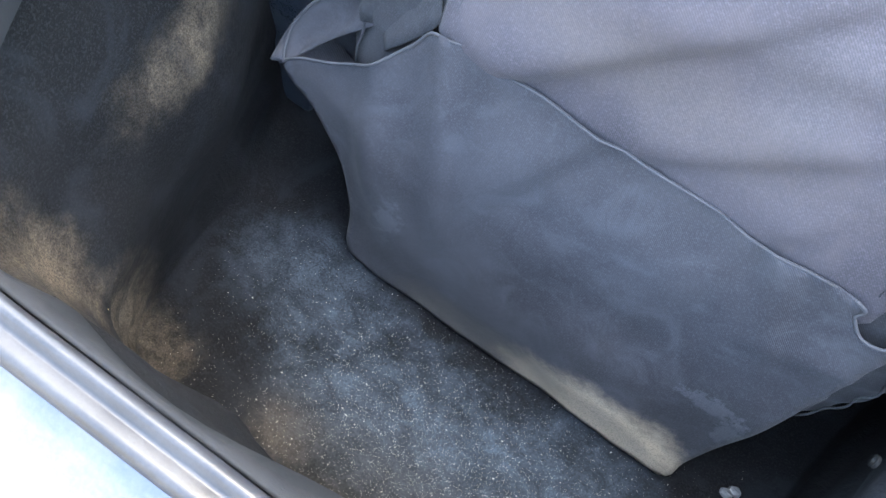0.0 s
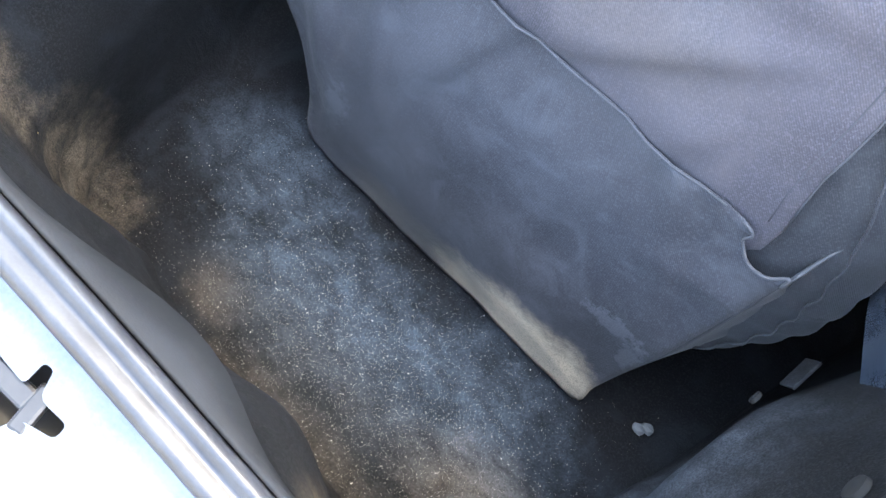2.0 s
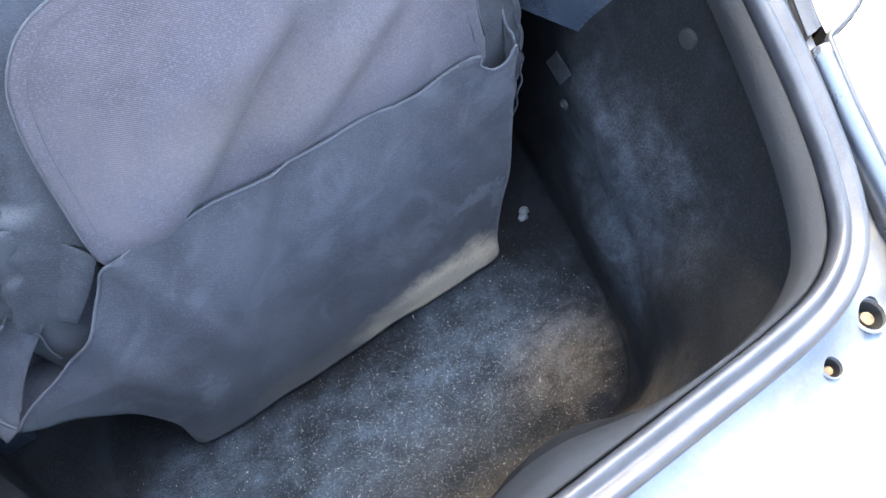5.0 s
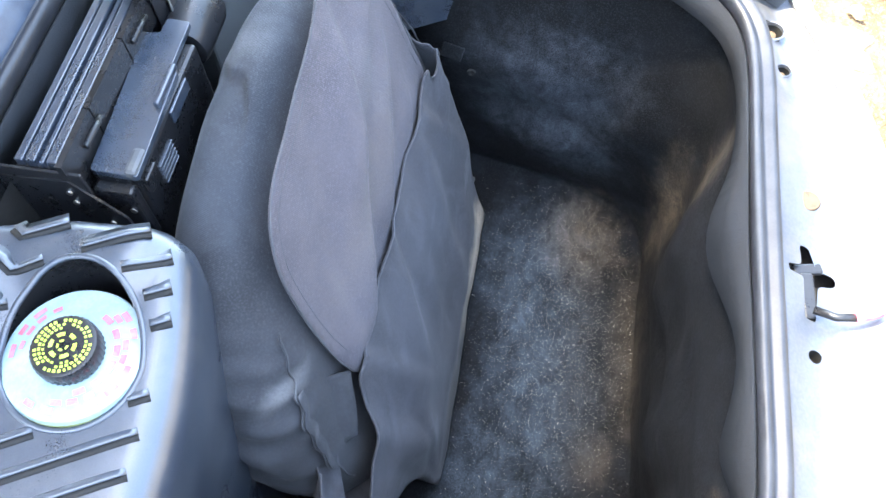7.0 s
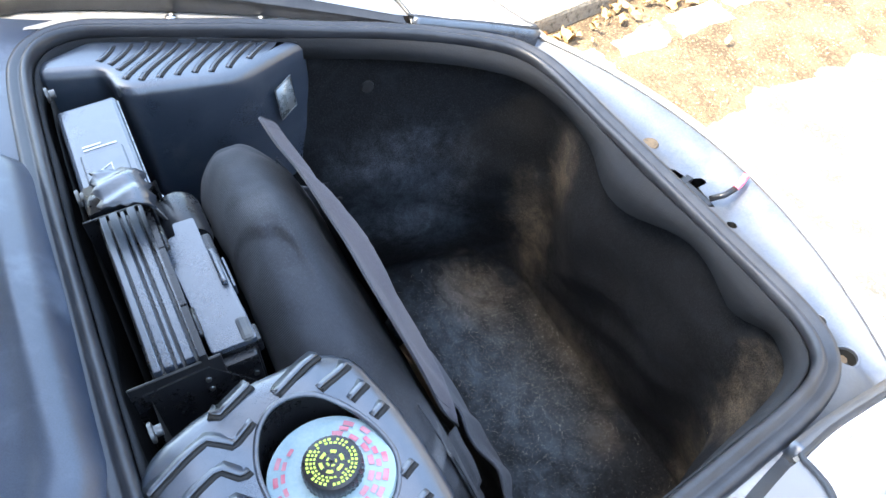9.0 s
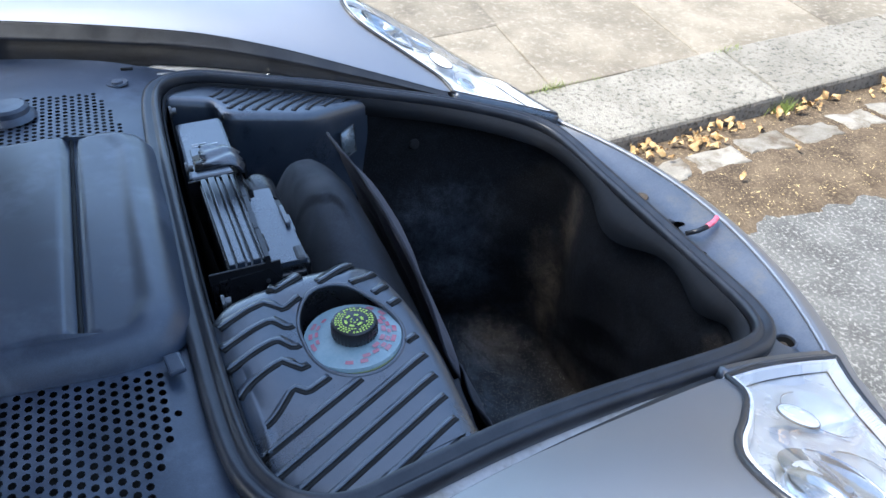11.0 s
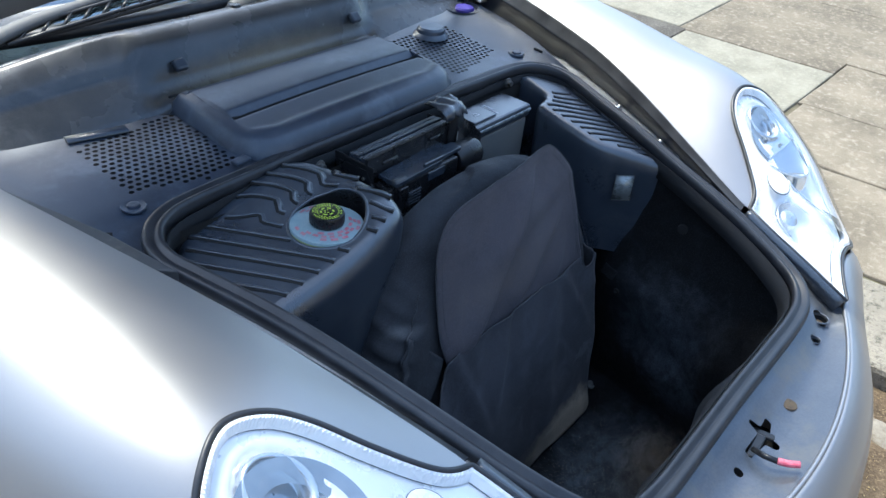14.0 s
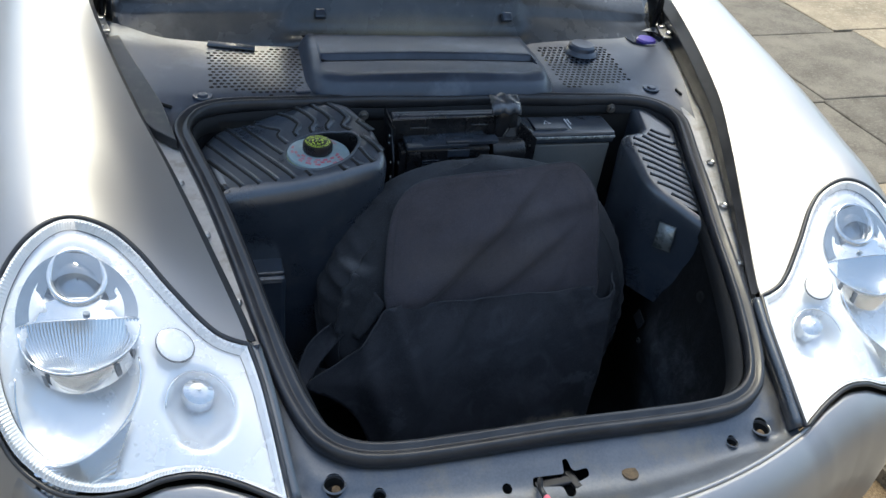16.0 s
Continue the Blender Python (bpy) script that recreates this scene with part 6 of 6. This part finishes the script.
under(link_mesh("flap", [(x, flap_y(x, z), z) for x, z in flat], faces, FLAP, None, "faded purplish grey cloth flap", thick=0.0022), bag)
start_k = max(range(len(flap)), key=lambda k: (flap[k][1] <= 0.52 and flap[(k + 1) % len(flap)][1] > 0.52))
order = [flap[(start_k + 1 + k) % len(flap)] for k in range(len(flap))]
hem = [(x, flap_y(x, z) - 0.0010, z) for x, z in order if z > 0.52]
under(tube("flap_hem", hem, 0.0009, HEM, None, "stitched flap hem", 6), bag)
inner = offset_loop(flap, 0.012)
order = [inner[(start_k + 1 + k) % len(flap)] for k in range(len(flap))]
under(tube("flap_stitching", [(x, flap_y(x, z) - 0.0010, z) for x, z in order if z > 0.53], 0.0006, HEM, None, "", 5), bag)

# ---- boot: crumbs, straws and pebbles on the felt ----
rng = random.Random(11)
verts, faces = [], []


def crumb(x, y, z, size, spin, long=1.0):
    b = len(verts)
    c, s = math.cos(spin), math.sin(spin)
    for u, v, w in ((-long, 0, 0), (0, -0.5, 0), (long, 0, 0), (0, 0.5, 0), (0, 0, 0.6)):
        verts.append((x + size * (u * c - v * s), y + size * (u * s + v * c), z + size * w))
    faces.extend([(b, b + 1, b + 4), (b + 1, b + 2, b + 4), (b + 2, b + 3, b + 4), (b + 3, b, b + 4)])


for _ in range(14000):
    x, y = rng.gauss(0.07, 0.14), rng.gauss(0.0, 0.075)
    if -0.29 < x < 0.33 and -0.12 < y < 0.20:
        crumb(x, y, FLOOR + 0.004 + 0.006 * noise.noise((x * 9, y * 9, 1)), rng.uniform(0.00020, 0.00050) * (2.2 if rng.random() < 0.05 else 1), rng.uniform(0, 6.3), rng.choice((0.55, 0.7, 0.8, 1.3)))
tagged(link_mesh("crumbs", verts, faces, SPECK, smooth=False), "pale crumbs and grit scattered on the felt", "crumbs", kind="stuff")
tagged(tube("straw", ((-0.252, -0.105, 0.345), (-0.246, -0.098, 0.372), (-0.242, -0.094, 0.395)), 0.0009, STRAW, None, "", 5), "short yellow straw caught in the felt", "straw")
for x, y in ((0.318, 0.162), (0.325, 0.169)):
    stone = bmesh.new()
    bmesh.ops.create_icosphere(stone, subdivisions=2, radius=0.006)
    for v in stone.verts:
        v.co = Vector((v.co.x * 1.3, v.co.y, v.co.z * 0.7)) * (1 + 0.25 * noise.noise(v.co * 300))
    me = bpy.data.meshes.new("pebble")
    stone.to_mesh(me)
    stone.free()
    me.materials.append(GREYBOX)
    ob = new("pebble", me)
    ob.location = (x, y, FLOOR + 0.008)
    tagged(ob, "small grey pebble on the felt floor", "pebble", "pebbles on the felt")

# ---- street ----
RISE = 0.07


def walk_z(x):
    return -0.0035 + RISE * x


def kerb_x(y):
    return 1.045 - 0.075 * y - 0.035


road = tagged(link_mesh("road", [(-60, -60, 0.0), (60, -60, 0.0), (60, 60, 0.0), (-60, 60, 0.0)], [(0, 1, 2, 3)], ASPHALT), "worn pale asphalt road", "road", kind="structure")
ys = np.linspace(-5, 6, 420)
gut = []
for y in ys:
    edge_x = 0.53 + 0.05 * noise.noise((y * 3, 0, 0)) + 0.04 * noise.noise((y * 11, 0, 0)) + 0.02 * noise.noise((y * 37, 0, 0)) - 0.02 * y
    for u in np.linspace(0, 1, 17):
        x = edge_x + (kerb_x(y) + 0.02 - edge_x) * u
        gut.append((x, y, -0.002 + 0.018 * smoothstep(0, 0.30, u) + 0.005 * noise.noise((x * 12, y * 12, 0)) + 0.003 * noise.noise((x * 40, y * 40, 2))))
tagged(link_mesh("gutter", gut, grid_faces(420, 17), LITTER), "gutter filled with brown leaf litter and grit", "gutter", kind="structure")
paving = tagged(link_mesh("pavement", [(kerb_x(-60) + 0.1, -60, walk_z(1.2) - 0.02), (60, -60, walk_z(1.2) + 0.2), (60, 60, walk_z(1.2) + 0.2), (kerb_x(60) + 4.6, 60, walk_z(1.2) - 0.02), (kerb_x(6) + 0.1, 6, walk_z(1.2) - 0.012), (kerb_x(-6) + 0.1, -6, walk_z(1.2) - 0.012)], [(0, 1, 5), (5, 1, 2, 4), (4, 2, 3)], JOINT), "pavement bed of dirt and moss below the slabs", "pavement", kind="structure")
bed = [(kerb_x(y) + 0.1, y, walk_z(kerb_x(y) + 0.1) - 0.012) for y in ys] + [(5.0, y, walk_z(5.0) - 0.012) for y in ys]
link_mesh("joint_bed", bed, grid_faces(2, 420), JOINT, paving, "mossy joints")


def stone_mesh(corners, top, depth, rough, bev, seed):
    """A flat stone with worn edges over a four-cornered plan."""
    rg = random.Random(seed)
    m, rows = 9, []
    for inset, drop in ((0.0, depth), (0.0, bev * 1.2), (bev * 0.4, bev * 0.3), (bev * 1.3, 0.0)):
        ring = []
        for k in range(4):
            a, b = Vector(corners[k]), Vector(corners[(k + 1) % 4])
            for i in range(m):
                ring.append(a.lerp(b, i / m))
        c = sum(ring, Vector((0, 0))) / len(ring)
        row = []
        for i, p in enumerate(ring):
            w = rough * noise.noise((p.x * 9 + seed, p.y * 9, 0)) + 0.5 * rough * noise.noise((p.x * 30, p.y * 30, seed))
            q = p + (c - p).normalized() * (inset + w + 0.002)
            row.append((q.x, q.y, top(q.x) - drop + 0.15 * rough * noise.noise((q.x * 12, q.y * 12, seed))))
        rows.append(row)
    verts = [v for r in rows for v in r]
    n = 4 * m
    faces = grid_faces(4, n, True) + [tuple(range(3 * n, 4 * n))]
    return verts, faces


kerb = tagged(new("kerb"), "granite kerb of long pale stones", "kerb", kind="structure")
for i, (y0, y1) in enumerate(((-4.8, -3.2), (-3.2, -2.35), (-2.35, -1.535), (-1.535, -0.62), (-0.62, 0.3), (0.3, 1.2), (1.2, 2.1), (2.1, 3.1), (3.1, 4.2), (4.2, 5.5))):
    cs = [(kerb_x(y0), y0), (kerb_x(y0) + 0.375, y0 - 0.015), (kerb_x(y1) + 0.375, y1 - 0.015), (kerb_x(y1), y1)]
    link_mesh("kerb_stone", *stone_mesh(cs, walk_z, 0.11, 0.006, 0.012, 20 + i), KERB, kerb, smooth=False)

SLABS = [  # from the kerb outwards, and along it: (a0, a1, b0, b1, pale)
    (0.0, 0.53, -0.80, -0.21, 0), (0.53, 1.45, -0.82, -0.19, 0), (1.45, 2.2, -0.83, -0.19, 0),
    (0.0, 0.88, -1.44, -0.80, 0), (0.88, 1.45, -1.46, -0.82, 0), (1.45, 2.2, -1.46, -0.83, 0),
    (0.0, 0.92, -2.10, -1.44, 0), (0.92, 1.6, -2.12, -1.46, 0), (1.6, 2.3, -2.12, -1.46, 0), (0.0, 0.7, -2.8, -2.1, 0), (0.7, 1.5, -2.8, -2.12, 0), (1.5, 2.3, -2.8, -2.12, 0),
    (0.0, 0.53, -0.21, 0.45, 0), (0.53, 0.98, -0.19, 0.45, 0), (0.98, 1.5, -0.19, 0.47, 0), (1.5, 2.2, -0.19, 0.5, 0),
    (0.0, 0.80, 0.45, 1.12, 0), (0.80, 1.36, 0.47, 1.14, 1), (1.36, 2.2, 0.47, 1.18, 0), (2.2, 3.0, 0.5, 1.2, 0),
    (0.0, 0.72, 1.12, 1.72, 0), (0.72, 1.38, 1.14, 1.74, 0), (1.38, 2.2, 1.18, 1.76, 1), (2.2, 3.0, 1.2, 1.8, 0),
    (0.0, 0.74, 1.72, 2.36, 0), (0.74, 1.4, 1.74, 2.4, 0), (1.4, 2.2, 1.76, 2.42, 0), (0.0, 0.75, 2.36, 3.0, 0), (0.75, 1.3, 2.4, 3.05, 0), (1.3, 2.2, 2.42, 3.1, 0),
    (0.0, 0.8, 3.0, 3.7, 0), (0.8, 1.6, 3.05, 3.7, 0), (1.6, 2.4, 3.1, 3.7, 0), (2.2, 3.0, -0.83, -0.19, 0), (2.2, 3.0, -1.46, -0.83, 0), (2.2, 3.0, -0.19, 0.5, 0), (2.2, 3.0, 1.8, 2.5, 0), (2.3, 3.0, -2.12, -1.46, 0)]


def plan(a, b):
    return (kerb_x(b) + 0.39 + a + 0.02 * b, b - 0.05 * a)


for i, (a0, a1, b0, b1, pale) in enumerate(SLABS):
    tip = 0.004 * noise.noise((i * 3.3, 1.7, 0))
    vs, fs = stone_mesh([plan(a0, b0), plan(a1, b0), plan(a1, b1), plan(a0, b1)], lambda x, t=tip: walk_z(x) + t, 0.03, 0.004, 0.007, 60 + i)
    link_mesh("slab", vs, fs, PALESLAB if pale else DARKSLAB if b0 > 1.0 and a0 < 1.3 else SLAB, paving, smooth=False)
rng = random.Random(4)
y = -2.9
while y < 2.5:
    w = rng.uniform(0.17, 0.27)
    x0 = kerb_x(y) - 0.235 + rng.uniform(-0.01, 0.01)
    cs = [(x0, y), (x0 + 0.115, y + rng.uniform(-0.015, 0.015)), (x0 + 0.115 + rng.uniform(-0.02, 0.01), y + w - 0.02), (x0 + rng.uniform(-0.01, 0.02), y + w - 0.02)]
    vs, fs = stone_mesh(cs, lambda x: 0.0215, 0.03, 0.030, 0.012, int(1000 * y))
    link_mesh("sett", vs, fs, SETT, road, smooth=False)
    y += w

# plain house fronts and garden walls closing the street, unseen, added to block low sky
for x, y, w, d, h in ((9.0, 0.0, 0.4, 60.0, 1.6), (-11.0, 0.0, 0.4, 60.0, 5.5), (-1.0, -12.0, 19.6, 0.4, 7.0), (7.6, -8.0, 0.4, 8.0, 6.5)):
    tagged(block("wall_street", (w, d, h), (x, y, h / 2 - 0.02), WALLING, bevel=0.02), "unseen plain pale brown brick front, added to close the street and block low sky", "wall", kind="structure")

# fallen leaves in the gutter
lv, lf = [], []
for i in range(9):
    t = i / 8
    w = 0.5 * math.sin(math.pi * min(t * 1.02, 1)) ** 0.8 * (1 + 0.12 * math.sin(14 * t))
    for u in (-1, -0.5, 0, 0.5, 1):
        lv.append((u * w * 0.040 * (1 + 0.18 * math.sin(31 * t + 2 * u)), (t - 0.5) * 0.080, 0.016 * abs(u) ** 1.5 * math.sin(5 * t + 0.6) + 0.014 * math.sin(4 * t + 1.5 * u)))
leaf0 = link_mesh("fallen_leaf", lv, grid_faces(9, 5), LEAF, None)
tagged(leaf0, "dry curled yellow-brown leaf lying in the gutter", "leaf", "fallen leaves in the gutter")
spots = []
for k in range(95):
    b = rng.gauss(-1.55, 0.42) if k % 3 else rng.gauss(-1.0, 0.12)
    spots.append((kerb_x(b) - abs(rng.gauss(0.015, 0.045)) - 0.012, b))
spots += [(0.86, -1.372), (0.78, -1.1), (0.70, -1.6), (1.02, -0.75), (1.03, -0.66)]
for k, (x, y) in enumerate(spots):
    m = pose(x, y, 0.026 + rng.uniform(0, 0.016), rng.uniform(-35, 35), rng.uniform(-35, 35), rng.uniform(0, 360))
    if k == 0:
        leaf0.matrix_basis = m @ Matrix.Diagonal((0.8, 0.8, 0.8, 1))
    else:
        s = rng.uniform(0.2, 0.62)
        ob = copy_thing(leaf0, m)
        ob.scale = (s, s * rng.uniform(0.8, 1.1), s)
# grass and moss in the joints
verts, faces = [], []
for b0, b1, count, hmax in ((-1.0, -0.45, 160, 0.022), (-0.85, -0.75, 60, 0.05), (-1.62, -1.5, 40, 0.03), (1.6, 1.75, 50, 0.03), (-0.3, -0.2, 30, 0.02)):
    for _ in range(count):
        b = rng.uniform(b0, b1)
        x, y = plan(rng.gauss(-0.005, 0.010), b)
        h, a = rng.uniform(0.3, 1) * hmax, rng.uniform(0, 6.3)
        i = len(verts)
        z = walk_z(x) - 0.004
        verts += [(x - 0.0015, y, z), (x + 0.0015, y, z), (x + h * 0.6 * math.cos(a), y + h * 0.6 * math.sin(a), z + h)]
        faces.append((i, i + 1, i + 2))
for _ in range(90):
    x, y = kerb_x(-1.53) + rng.gauss(-0.01, 0.012), -1.53 + rng.gauss(0, 0.025)
    h, a = rng.uniform(0.02, 0.06), rng.uniform(0, 6.3)
    i = len(verts)
    verts += [(x - 0.002, y, 0.018), (x + 0.002, y, 0.018), (x + h * 0.5 * math.cos(a), y + h * 0.5 * math.sin(a), 0.018 + h)]
    faces.append((i, i + 1, i + 2))
tagged(link_mesh("grass", verts, faces, GRASS, smooth=False), "short grass tufts in the pavement joints", "grass", kind="stuff")
# grit in the gutter
verts, faces = [], []
for _ in range(5200):
    b = rng.uniform(-2.9, 1.0)
    x = kerb_x(b) - rng.uniform(0.02, 0.5)
    crumb(x, b, 0.015 + 0.004 * noise.noise((x * 12, b * 12, 0)), rng.uniform(0.0012, 0.0035) * (1.9 if rng.random() < 0.05 else 1), rng.uniform(0, 6.3), rng.choice((0.7, 1.0, 1.8)))
tagged(link_mesh("gutter_grit", verts, faces, STRAW, smooth=False), "dry leaf crumbs and grit in the gutter", "grit", kind="stuff")
